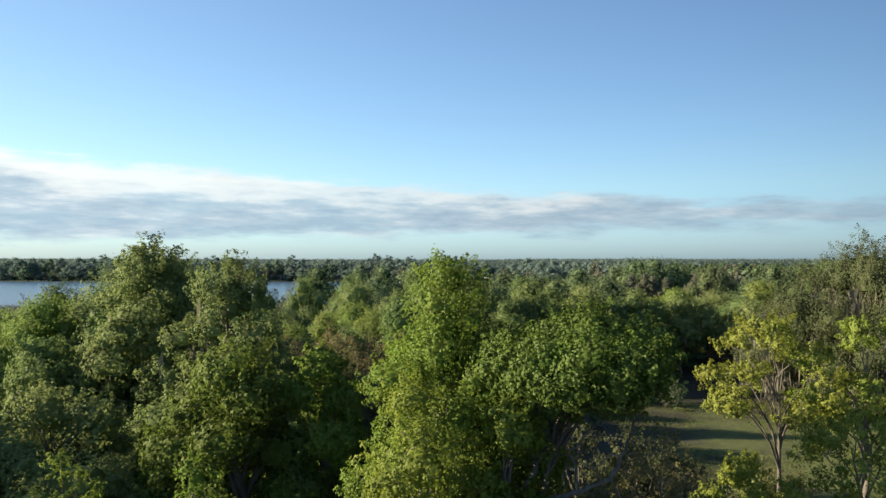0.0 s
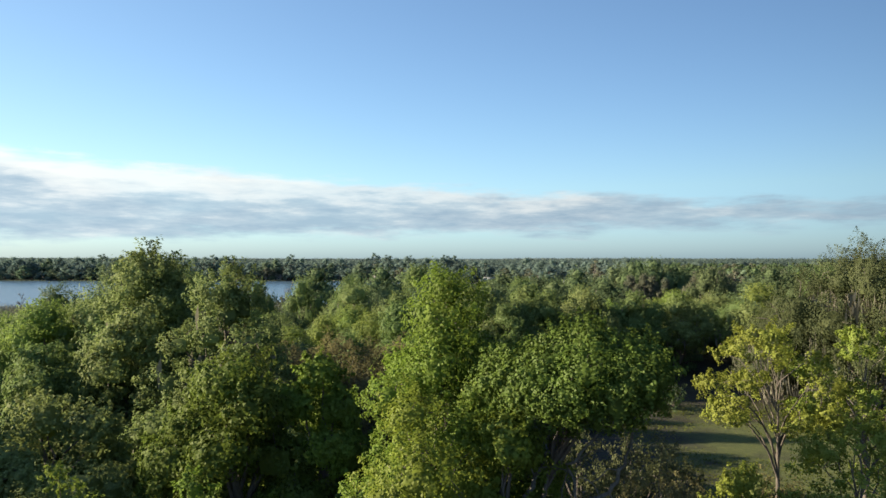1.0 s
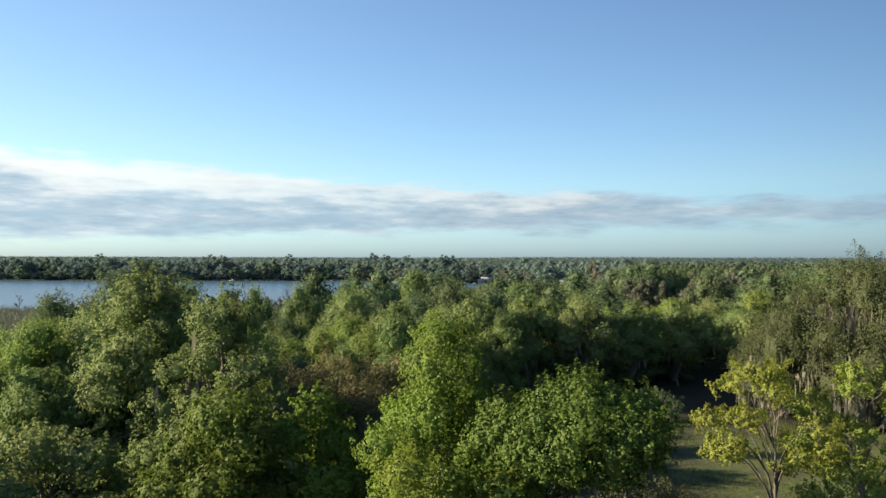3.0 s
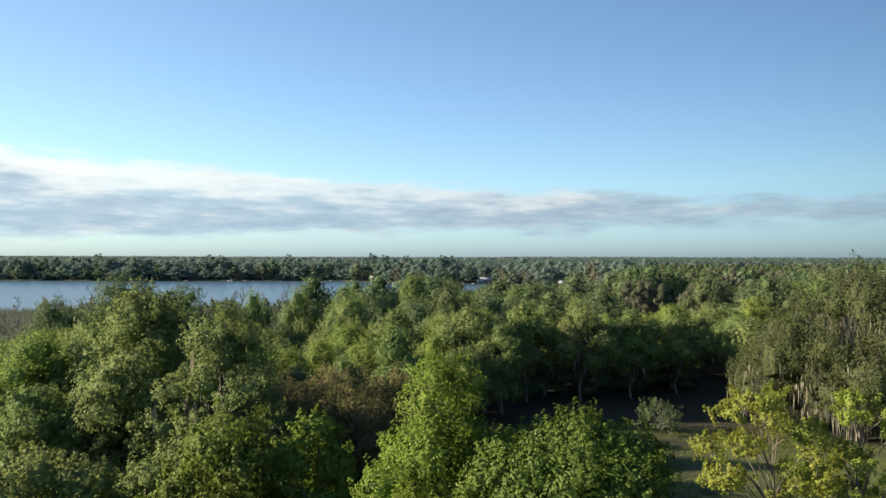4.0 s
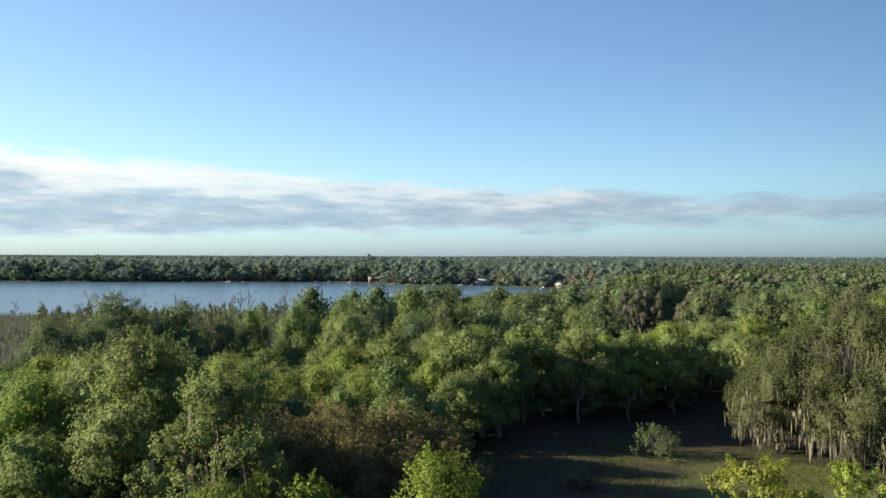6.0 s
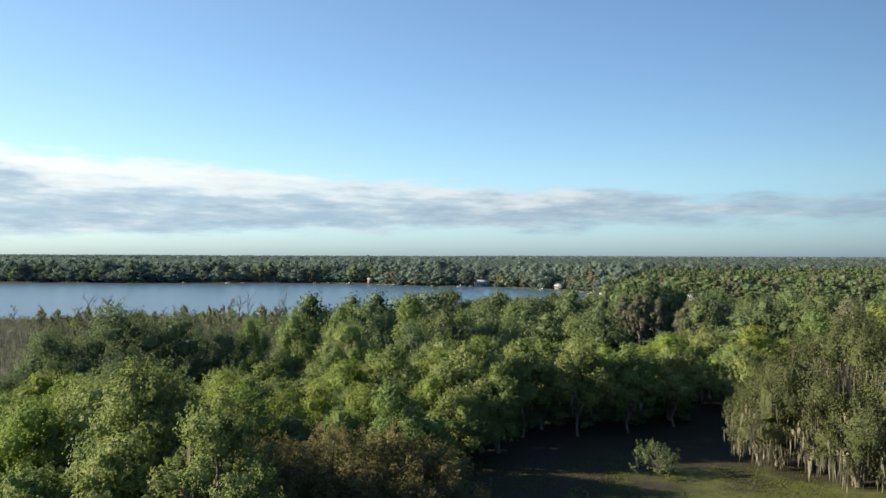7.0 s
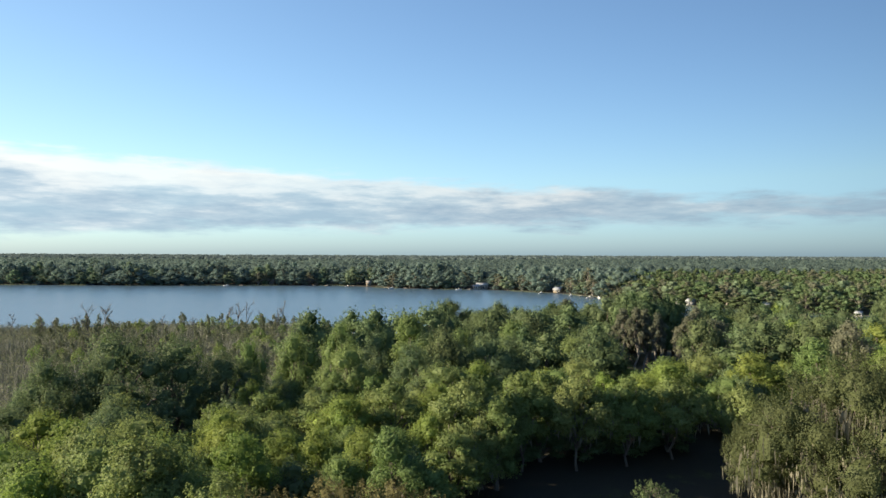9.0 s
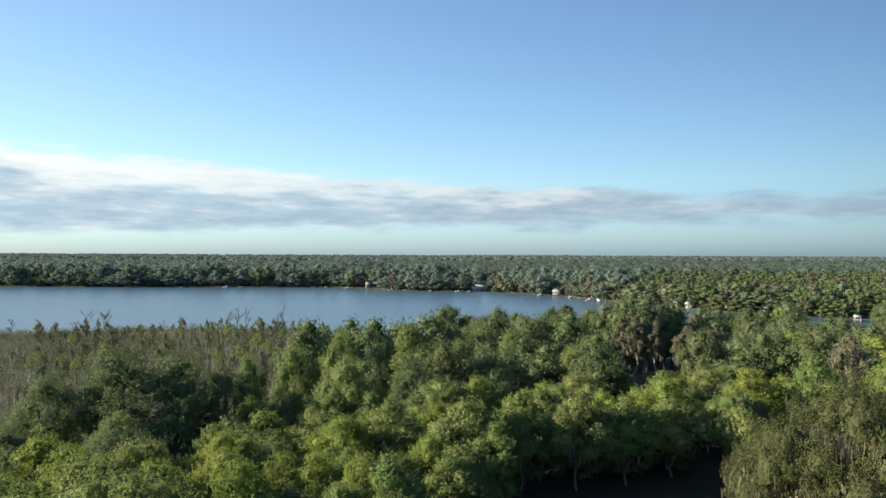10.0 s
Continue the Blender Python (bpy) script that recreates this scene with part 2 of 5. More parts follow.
def bend(rng, a, b, n, wob):
    """A crooked limb from a to b that leaves steeply and flattens out."""
    a, b = np.asarray(a, float), np.asarray(b, float)
    t = np.linspace(0, 1, n)[:, None]
    p = a + (b - a) * t
    p[:, 2] += (np.sin(t[:, 0] * np.pi) * 0.18) * np.linalg.norm(b - a)
    p[1:-1] += rng.normal(size=(n - 2, 3)) * wob
    return p


def grow(name, seed, tall, wide, base, lobes, leaf, count, foliage, bark, form="round", tuft=0.3, fill=0.25, stir=0.33, moss=0, lean=(0.0, 0.0), stem=None, twigs=4, plain=False, core=1.0, lump=1.0, squash=0.9, label="", category="tree", group=""):
    """A tree: tapered trunk with limbs, and a crown of leafy tufts on many lobes.
    base: height of the crown's foot; leaf: length; count: leaves in all; tuft: a tuft's size against its lobe; fill: share of leaves inside."""
    rng = np.random.default_rng(seed)
    root = new(name)
    root.empty_display_size = 0.5
    stem = stem or 0.028 * tall
    ch = tall - base
    wood = Shape()
    crooked = rng.normal(size=(7, 3)) * 0.02 * tall
    crooked[0] = 0
    tz = np.linspace(-0.3, tall * 0.86, 7)
    sway = (np.maximum(tz, 0) / tall) ** 1.3
    trunk = np.c_[lean[0] * sway, lean[1] * sway, tz] + crooked * [1, 1, 0]
    wood.tube(trunk, stem * np.array([1.25, 0.95, 0.8, 0.62, 0.45, 0.28, 0.1]), 8)
    cen, rad = [], []
    for i in range(lobes):
        u = (i + 0.5 + rng.uniform(-0.4, 0.4)) / lobes
        if form == "column":
            w = wide / 2 * (1 - u ** 2.5) ** 0.6 * min(1.0, (u + 0.5) / 0.7)
        elif form == "flat":
            w = wide / 2 * (1 - u ** 3) ** 0.7 * min(1.0, (u + 0.25) / 0.6)
        elif form == "pine":
            w = wide / 2 * (1 - u ** 2) ** 0.6 * (0.5 + 0.5 * u)
        else:
            w = wide / 2 * (1 - u ** 3.4) ** 0.5 * min(1.0, (u + 0.5) / 0.7)
        R = wide * rng.uniform(0.1, 0.175) * (1.25 if lobes < 9 else 1.0) * lump
        w *= rng.uniform(0.8, 1.2)
        R = min(R, ch * 0.3)
        ang = i * 2.39996 + rng.uniform(-0.5, 0.5)
        out = max(0.0, w - R * 0.8) * math.sqrt(rng.uniform(0.3 if i % 3 == 0 else 0.75, 1.0))
        z = base + R * 0.6 + u * (ch - R * 1.6) * (1.0 if i == lobes - 1 else rng.uniform(0.88, 1.04))
        k = z / tall
        cen.append((math.cos(ang) * out + lean[0] * k ** 1.3, math.sin(ang) * out + lean[1] * k ** 1.3, z))
        rad.append(R)
    cen, rad = np.array(cen), np.array(rad)
    for c, R in zip(cen, rad):
        zf = max(base * 0.55, c[2] - 0.25 * ch - 0.5 * math.hypot(c[0], c[1]))
        k = min(zf / (tall * 0.86), 1.0)
        foot = np.array([np.interp(zf, tz, trunk[:, 0]), np.interp(zf, tz, trunk[:, 1]), zf])
        r0 = stem * (1 - k) * 0.55 + 0.012
        wood.tube(bend(rng, foot, c, 5, 0.03 * wide * 0.4), np.linspace(r0, r0 * 0.3, 5), 5 if twigs else 3)
        for _ in range(twigs):
            d = unit(rng.normal(size=3) + np.array([0, 0, 0.5]))
            wood.tube(bend(rng, c, c + d * R * 0.85, 4, 0.04 * R), np.linspace(r0 * 0.32, r0 * 0.1, 4), 4)
    part("trunk", wood.mesh("trunk", bark), root)
    # tufts over the outer and upper sides of the lobes
    share = rad ** 2 / (rad ** 2).sum()
    axis = np.array([lean[0] * 0.8, lean[1] * 0.8])
    pts, nrm = [], []
    for c, R, s in zip(cen, rad, share):
        n = int(count * s * (1 - fill))
        kt = max(5, int(3.2 / tuft ** 1.6))
        d = unit(rng.normal(size=(kt * 2, 3)))
        o = np.r_[c[:2] - axis, 0.0]
        o = o / max(np.linalg.norm(o), 0.3 * wide / 2) + np.array([0, 0, 0.55])
        d = d[np.argsort(-(d @ o) + rng.normal(size=len(d)) * 0.35)][:kt]
        tc = c + d * R * rng.uniform(0.74, 1.1, (kt, 1)) * [1, 1, squash]
        which = rng.integers(0, kt, n)
        tr = R * tuft * rng.uniform(0.55, 1.45, kt)[which][:, None]
        along = unit(d * 0.75 + [0, 0, 0.55] + rng.normal(size=(kt, 3)) * 0.3)[which]
        t = rng.uniform(-0.7, 1.25, (n, 1))
        off = unit(rng.normal(size=(n, 3)))
        girth = np.clip(1.05 - 0.62 * np.abs(t + 0.05), 0.12, 1) * rng.uniform(0.2, 1.0, (n, 1)) ** 0.6
        p = tc[which] + along * t * tr * 0.9 + off * girth * tr * 0.8
        pts.append(p)
        nrm.append(unit(p - c) * 0.8 + off * 0.3 + np.array([0, 0, 0.2]) + rng.normal(size=(n, 3)) * stir)
        m = int(count * s * fill)
        if m:
            off = unit(rng.normal(size=(m, 3)) + o * 0.35)
            pts.append(c + off * R * rng.uniform(0.7, 0.98, (m, 1)) * [1, 1, 0.85])
            nrm.append(off + rng.normal(size=(m, 3)) * stir)
    at, inner = [], []
    k = 0
    for c, R in zip(cen, rad) if fill and core else ():
        v, f = blob(rng, c, R * core * (0.55 if plain else 0.45), 2)
        at.append(v)
        inner.append(f + k)
        k += len(v)
    v, f = leaf_quads(rng, np.concatenate(pts), np.concatenate(nrm), leaf, leaf * (0.62 if not plain else 0.9), plain=plain)
    if inner:
        inner = np.concatenate(inner)
        if plain:
            inner = np.concatenate([inner[:, [0, 1, 2]], inner[:, [0, 2, 3]]])
        v, f = np.concatenate([*at, v]), np.concatenate([inner, f + k])
    part("crown", mesh_from("crown", v, f, foliage), root)
    if moss:
        pick = rng.integers(0, len(cen), moss)
        ang = rng.uniform(0, 2 * np.pi, moss)
        rr = np.sqrt(rng.uniform(0.35, 1.1, moss)) * rad[pick]
        a = cen[pick] + np.c_[np.cos(ang) * rr, np.sin(ang) * rr, rng.uniform(-0.8, -0.1, moss) * rad[pick]]
        ln = rng.uniform(0.3, 1.0, moss) ** 2 * min(2.2, 0.15 * tall)
        sw = rng.uniform(0.05, 0.16, moss) * (tall / 13) ** 0.5
        e = np.c_[np.cos(ang), np.sin(ang), np.zeros(moss)]
        q = np.stack([a - e * sw[:, None] * 0.6, a - e * sw[:, None] - [0, 0, 1] * ln[:, None] * 0.4, a - [0, 0, 1] * ln[:, None], a + e * sw[:, None] - [0, 0, 1] * ln[:, None] * 0.35], 1)
        q[:, 2] += rng.normal(size=(moss, 3)) * 0.08
        part("moss", mesh_from("moss", q.reshape(-1, 3), np.arange(moss * 4).reshape(-1, 4), MOSS), root, "grey hanging Spanish moss")["kind"] = "stuff"
    return tagged(root, label, category, group)


# ---- the lie of the land ----
WATER = -8.0
NEAR_SHORE = [(-1500, 330), (-420, 262), (-230, 262), (-162, 270), (-110, 285), (-60, 292), (-20, 262), (25, 236), (75, 245), (130, 276), (180, 300), (235, 318)]
FAR_SHORE = [(250, 338), (208, 352), (176, 384), (150, 414), (128, 466), (117, 500), (98, 541), (60, 588), (40, 602), (0, 606), (-34, 622), (-60, 640), (-92, 668), (-160, 664), (-280, 652), (-403, 655), (-700, 690), (-1500, 760)]
LAKE = np.array(NEAR_SHORE + FAR_SHORE, float)


def shore(x, y):
    """Metres from the lake's edge, minus in the water."""
    x, y = np.asarray(x, float), np.asarray(y, float)
    best = np.full(x.shape, 1e9)
    inside = np.zeros(x.shape, bool)
    for (ax, ay), (bx, by) in zip(LAKE, np.roll(LAKE, -1, 0)):
        dx, dy = bx - ax, by - ay
        t = np.clip(((x - ax) * dx + (y - ay) * dy) / (dx * dx + dy * dy), 0, 1)
        best = np.minimum(best, np.hypot(x - ax - t * dx, y - ay - t * dy))
        with np.errstate(divide="ignore", invalid="ignore"):
            inside ^= ((ay > y) != (by > y)) & (x < (y - ay) * dx / (dy if dy else 1e-9) + ax)
    return np.where(inside, -best, best)


def smooth(a, b, v):
    t = np.clip((np.asarray(v, float) - a) / (b - a), 0, 1)
    return t * t * (3 - 2 * t)


def land(x, y):
    """Height of the ground."""
    x, y = np.asarray(x, float), np.asarray(y, float)
    drop = smooth(72, 150, y + np.clip(-x, 0, 60) * 0.45 - np.clip(x, 0, 80) * 0.5)
    z = -7.0 * drop + 0.25 * np.sin(x * 0.13 + 1) * np.cos(y * 0.11) * (1 - drop) + 0.12 * np.sin(x * 0.41) * np.sin(y * 0.37 + 2)
    z = z + 3.0 * smooth(60, 300, x) * smooth(100, 200, y) * (1 - smooth(20, 60, 80 - shore(x, y)))
    z = z + 1.0 * smooth(680, 1100, y)
    d = shore(x, y)
    z = np.where(d < 40, np.minimum(z, -7.6 + 6 * smooth(8, 60, d) + 0.0 * z), z)
    return z * smooth(-5, 3, d) + (WATER - 2.0) * (1 - smooth(-5, 3, d))


def ground_at(x, y):
    return float(land(np.array([x]), np.array([y]))[0])


def ground_material():
    m, n, l = material("grass_and_shade_painted_litter")
    out = n.new("ShaderNodeOutputMaterial")
    p = nd(n, "ShaderNodeBsdfPrincipled", Roughness=0.95)
    geo = n.new("ShaderNodeNewGeometry")

    def noise_at(s, d):
        t = nd(n, "ShaderNodeTexNoise", Scale=s, Detail=d)
        l.new(geo.outputs["Position"], t.inputs["Vector"])
        return t.outputs[0]

    a, b, c = noise_at(0.16, 5.0), noise_at(2.2, 5.0), noise_at(14.0, 3.0)
    fine = calc(n, l, "MULTIPLY_ADD", c, 0.5, calc(n, l, "MULTIPLY", b, 0.5))
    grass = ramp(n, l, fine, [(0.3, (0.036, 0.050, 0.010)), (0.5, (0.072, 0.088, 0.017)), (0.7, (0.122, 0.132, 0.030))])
    # leaf litter, made near black to put the lawn's shade into the colour
    litter_shade = ramp(n, l, fine, [(0.3, (0.008, 0.008, 0.004)), (0.7, (0.026, 0.022, 0.012))])
    mix = n.new("ShaderNodeMix")
    mix.data_type = "RGBA"
    sep = n.new("ShaderNodeSeparateXYZ")
    l.new(geo.outputs["Position"], sep.inputs[0])
    # mown lawn grass, leaf litter under the wood beyond, widened as painted shade
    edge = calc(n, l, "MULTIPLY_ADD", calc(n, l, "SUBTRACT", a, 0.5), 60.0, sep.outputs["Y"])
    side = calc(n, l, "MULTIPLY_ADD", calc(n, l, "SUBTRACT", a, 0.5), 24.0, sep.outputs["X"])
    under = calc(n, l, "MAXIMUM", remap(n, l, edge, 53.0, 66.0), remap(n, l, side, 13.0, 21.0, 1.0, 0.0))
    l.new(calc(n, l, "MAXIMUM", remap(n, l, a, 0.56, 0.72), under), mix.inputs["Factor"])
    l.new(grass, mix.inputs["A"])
    l.new(litter_shade, mix.inputs["B"])
    wet = ramp(n, l, fine, [(0.3, (0.05, 0.055, 0.035)), (0.7, (0.11, 0.112, 0.075))])
    mix2 = n.new("ShaderNodeMix")
    mix2.data_type = "RGBA"
    l.new(calc(n, l, "MULTIPLY", remap(n, l, sep.outputs["Z"], -4.0, -1.5, 1.0, 0.0), remap(n, l, sep.outputs["Y"], 330.0, 400.0, 1.0, 0.0)), mix2.inputs["Factor"])
    l.new(mix.outputs["Result"], mix2.inputs["A"])
    l.new(wet, mix2.inputs["B"])
    l.new(mix2.outputs["Result"], p.inputs["Base Color"])
    bm = nd(n, "ShaderNodeBump", Strength=0.6, Distance=0.12)
    l.new(fine, bm.inputs["Height"])
    l.new(bm.outputs[0], p.inputs["Normal"])
    l.new(p.outputs[0], out.inputs[0])
    return m


def water_material():
    m, n, l = material("lake_water")
    out = n.new("ShaderNodeOutputMaterial")
    p = nd(n, "ShaderNodeBsdfPrincipled", Roughness=0.26, IOR=1.33)
    p.inputs["Base Color"].default_value = (0.06, 0.108, 0.16, 1)
    geo = n.new("ShaderNodeNewGeometry")
    a = nd(n, "ShaderNodeTexNoise", Scale=0.35, Detail=4.0)
    b = nd(n, "ShaderNodeTexNoise", Scale=1.6, Detail=3.0)
    c = nd(n, "ShaderNodeTexNoise", Scale=0.012, Detail=3.0)
    mp = n.new("ShaderNodeMapping")
    mp.inputs["Scale"].default_value = (0.5, 1.6, 1.0)
    l.new(geo.outputs["Position"], mp.inputs[0])
    for t in (a, b, c):
        l.new(mp.outputs[0], t.inputs["Vector"])
    h = calc(n, l, "MULTIPLY_ADD", b.outputs[0], 0.35, a.outputs[0])
    bm = nd(n, "ShaderNodeBump", Distance=0.2)
    l.new(remap(n, l, c.outputs[0], 0.35, 0.65, 0.07, 0.26), bm.inputs["Strength"])
    l.new(h, bm.inputs["Height"])
    l.new(bm.outputs[0], p.inputs["Normal"])
    l.new(p.outputs[0], out.inputs[0])
    return m


def build_ground():
    def lines(far, near, step):
        v = list(np.arange(0, near, step))
        while v[-1] < far:
            v.append(v[-1] + max(step, (v[-1] - near) * 0.05 + step))
        return np.array(v)

    xs = lines(4600, 60, 4.0)
    xs = np.r_[-xs[:0:-1], xs]
    ys = np.r_[-lines(700, 20, 4.0)[:0:-1], np.arange(0, 110, 4.0), np.arange(110, 340, 7.0), np.arange(340, 720, 10.0)]
    tail = [720.0]
    while tail[-1] < 4700:
        tail.append(tail[-1] * 1.06)
    ys = np.r_[ys, tail]
    gx, gy = np.meshgrid(xs, ys)
    z = land(gx, gy)
    w = len(xs)
    i = (np.arange(len(ys) - 1)[:, None] * w + np.arange(w - 1)[None]).ravel()
    f = np.stack([i, i + 1, i + w + 1, i + w], -1)
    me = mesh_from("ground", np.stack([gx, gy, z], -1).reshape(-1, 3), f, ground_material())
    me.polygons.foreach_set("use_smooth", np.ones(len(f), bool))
    tagged(new("ground", me), "mown grass lawn and leaf-littered, shade-painted ground running down to a lake", "ground", kind="structure")
    me = mesh_from("lake", [(-1600, 200, WATER), (300, 200, WATER), (300, 800, WATER), (-1600, 800, WATER)], [(0, 1, 2, 3)], water_material())
    tagged(new("water", me), "calm blue lake with a light ripple", "lake", kind="structure")


build_ground()


def stand(tree, x, y, top, turn=0.0, wide=1.0, tall=13.0):
    """Where a copy of a tree of that height stands for its top to reach the height top."""
    g = ground_at(x, y)
    s = (top - g) / tall
    return pose(x, y, g - 0.05, 0, 0, turn) @ Matrix.Diagonal((wide, wide, s, 1))


# ---- the trees close to the camera ----
def place(tree, x, y, turn=0.0):
    tree.matrix_basis = pose(x, y, ground_at(x, y), 0, 0, turn)
    return tree


place(grow("sweetgum_tree", 11, 12.8, 5.2, 2.0, 34, 0.077, 68000, LEAF_GUM, BARK, "column", 0.27, 0.45, lump=1.2, lean=(0.3, 0.2),
           label="tall bright lime-green tree with a narrow pointed crown"), -0.2, 16.6)
place(grow("sweetgum_tree", 12, 10.6, 5.2, 1.6, 18, 0.078, 44000, LEAF_GUM, BARK, "round", 0.27, 0.45, lump=1.25, lean=(-0.4, -0.4),
           label="lime-green broadleaf tree leaning from under its taller neighbour"), 0.0, 14.6)
place(grow("sweetgum_tree", 27, 10.7, 4.6, 2.0, 20, 0.078, 40000, LEAF_GUM, BARK, "round", 0.27, 0.45, lump=1.25,
           label="bright green broadleaf tree filling the middle of the clump"), 1.0, 15.8)
place(grow("sweetgum_tree", 29, 9.9, 3.0, 1.0, 20, 0.078, 30000, LEAF_GUM, BARK, "round", 0.28, 0.4, lump=1.2, plain=True,
           label="low green broadleaf tree under the taller ones"), 1.35, 14.4)
leaning = place(grow("leaning_oak_tree", 13, 11.6, 5.0, 9.2, 44, 0.078, 52000, LEAF_LEAN, BARK, "flat", 0.3, 0.4, lump=0.95, lean=(2.3, 0.2), stem=0.16,
                     label="green broadleaf tree with a grey leaning forked trunk"), 1.0, 15.4)


def crooked_limb(tree, seed, points, r0, r1):
    """A bare limb through a few turning points, with short broken twigs."""
    g = np.random.default_rng(seed)
    p = np.array(points, float)
    t = np.linspace(0, len(p) - 1, len(p) * 4)
    q = np.stack([np.interp(t, np.arange(len(p)), p[:, i]) for i in range(3)], -1) + g.normal(size=(len(t), 3)) * 0.03
    s = Shape()
    s.tube(q, np.linspace(r0, r1, len(q)), 8)
    for i in g.integers(3, len(q), 6):
        s.tube(bend(g, q[i], q[i] + unit(g.normal(size=3) + [0, 0, 0.6]) * 0.7, 4, 0.05), np.linspace(r1 * 0.6, 0.012, 4), 5)
    part("limb", s.mesh("limb", LICHEN), tree, "bare limb mottled grey with lichen")


crooked_limb(leaning, 501, ((0.3, 0, 6.2), (0.62, 0, 7.3), (1.2, 0, 8.3), (1.7, 0, 9.6)), 0.08, 0.035)
crooked_limb(leaning, 502, ((0.5, -0.2, 7.1), (1.5, -0.3, 7.45), (2.5, -0.2, 7.75), (3.0, 0, 8.4), (3.2, 0.2, 9.4)), 0.07, 0.028)
crooked_limb(leaning, 503, ((1.9, -0.2, 7.6), (1.75, -0.1, 8.4), (2.3, 0, 8.9), (2.75, 0, 9.3)), 0.04, 0.02)
place(grow("young_leafed_tree", 14, 11.2, 5.6, 7.0, 20, 0.08, 20000, LEAF_GOLD, BARK, "flat", 0.32, 0.0, lump=0.85, squash=0.5, lean=(-1.5, 0.3), stem=0.12,
           label="open yellow-green tree with bare forking pale limbs"), 11.6, 22.4)
place(grow("young_leafed_tree", 15, 11.0, 5.0, 6.8, 18, 0.08, 17000, LEAF_GOLD, BARK, "flat", 0.32, 0.0, lump=0.85, squash=0.5, lean=(0.6, 0.0), stem=0.16,
           label="open yellow-green tree with thin crooked limbs"), 13.3, 21.8, 80)
place(grow("young_leafed_tree", 16, 9.7, 4.2, 5.6, 18, 0.08, 15000, LEAF_GOLD, BARK, "flat", 0.3, 0.1, core=0.0, squash=0.5, lean=(0.5, 0.0), stem=0.14,
           label="low yellow-green tree with dark twigs showing through"), 9.5, 16.2, 40)
place(grow("young_leafed_tree", 28, 7.8, 3.0, 4.6, 14, 0.075, 11000, LEAF_GOLD, BARK, "flat", 0.28, 0.1, stem=0.09,
           label="small bushy yellow-green tree with dull inner twigs"), 7.7, 18.2, 10)
place(grow("bush", 17, 5.4, 4.4, 0.6, 14, 0.1, 9000, LEAF_OAK, BARK, "round", 0.34, 0.15,
           label="green bush at the edge of the lawn", category="bush"), 10.7, 24.6)
place(grow("laurel_oak_tree", 18, 10.2, 6.6, 1.0, 21, 0.11, 45900, LEAF_LEAN, BARK, "round", 0.27, 0.45, plain=True, lump=1.25,
           label="dense dark green round-topped tree"), -7.0, 23.6)
place(grow("sweetgum_tree", 19, 9.7, 5.2, 1.0, 15, 0.11, 33750, LEAF_GUM, BARK, "round", 0.27, 0.45, plain=True, lump=1.25,
           label="yellow-green broadleaf tree with a ragged top"), -4.2, 24.8)
place(grow("bush", 20, 7.6, 4.8, 0.6, 16, 0.1, 18000, LEAF_GUM, BARK, "round", 0.34, 0.1,
           label="yellow-green bushy young tree", category="bush"), -6.2, 18.0)
place(grow("young_leafed_tree", 21, 7.9, 2.6, 4.6, 8, 0.11, 2500, LEAF_GOLD, BARK, "round", 0.32, 0.0, stem=0.07,
           label="spindly sapling with a few yellow-green tufts"), -9.2, 17.3)
place(grow("laurel_oak_tree", 22, 13.6, 7.4, 2.0, 30, 0.12, 56700, LEAF_OAK, BARK, "round", 0.27, 0.45, plain=True, lump=1.25, moss=50,
           label="tall olive-green oak with a knobbly crown and some moss"), -14.2, 34.5)
place(grow("laurel_oak_tree", 23, 12.9, 9.4, 1.5, 30, 0.12, 56700, LEAF_OAK, BARK, "round", 0.27, 0.45, plain=True, lump=1.25, moss=60,
           label="olive-green oak with gaps that show its limbs"), -14.3, 38.0)
place(grow("laurel_oak_tree", 24, 12.7, 7.4, 2.0, 34, 0.12, 36000, LEAF_OAK, BARK, "flat", 0.3, 0.1, moss=90,
           label="broad oak with an open limb showing and trailing moss"), -9.4, 31.0)
place(grow("laurel_oak_tree", 25, 9.2, 7.6, 1.0, 18, 0.13, 29700, LEAF_GREEN, BARK, "round", 0.27, 0.45, plain=True, lump=1.25,
           label="rounded green oak among its neighbours"), -18.4, 33.0)
place(grow("laurel_oak_tree", 26, 8.2, 7.0, 1.0, 15, 0.13, 21600, LEAF_OAK, BARK, "round", 0.27, 0.45, plain=True, lump=1.25,
           label="low rounded olive-green oak"), -14.2, 25.5)

# ---- the trees of the middle distance: a few sorts, each grown once ----
SORTS = {}


def sort(key, tall, *args, **kw):
    t = grow(*args, **kw)
    SORTS[key] = [t, tall, False]


sort("oak_a", 13, "oak_tree", 31, 13, 10.8, 2.5, 19, 0.145, 17500, LEAF_OAK, BARK, "round", 0.26, 0.45, moss=260,
     lump=1.3, label="olive-green oak with a lumpy crown and wisps of moss", group="trees of the wood", plain=True, twigs=1)
sort("oak_b", 13, "oak_tree", 32, 13, 11, 2.0, 19, 0.145, 17500, LEAF_GREEN, BARK, "flat", 0.26, 0.45, moss=60,
     lump=1.3, label="broad mid-green oak with a lumpy crown", group="trees of the wood", plain=True, twigs=1)
sort("gum_a", 13, "sweetgum_tree", 33, 13, 9.2, 2.0, 19, 0.145, 17500, LEAF_LIME, BARK, "round", 0.26, 0.45,
     lump=1.3, label="bright yellow-green tree in new leaf", group="trees of the wood", plain=True, twigs=1)
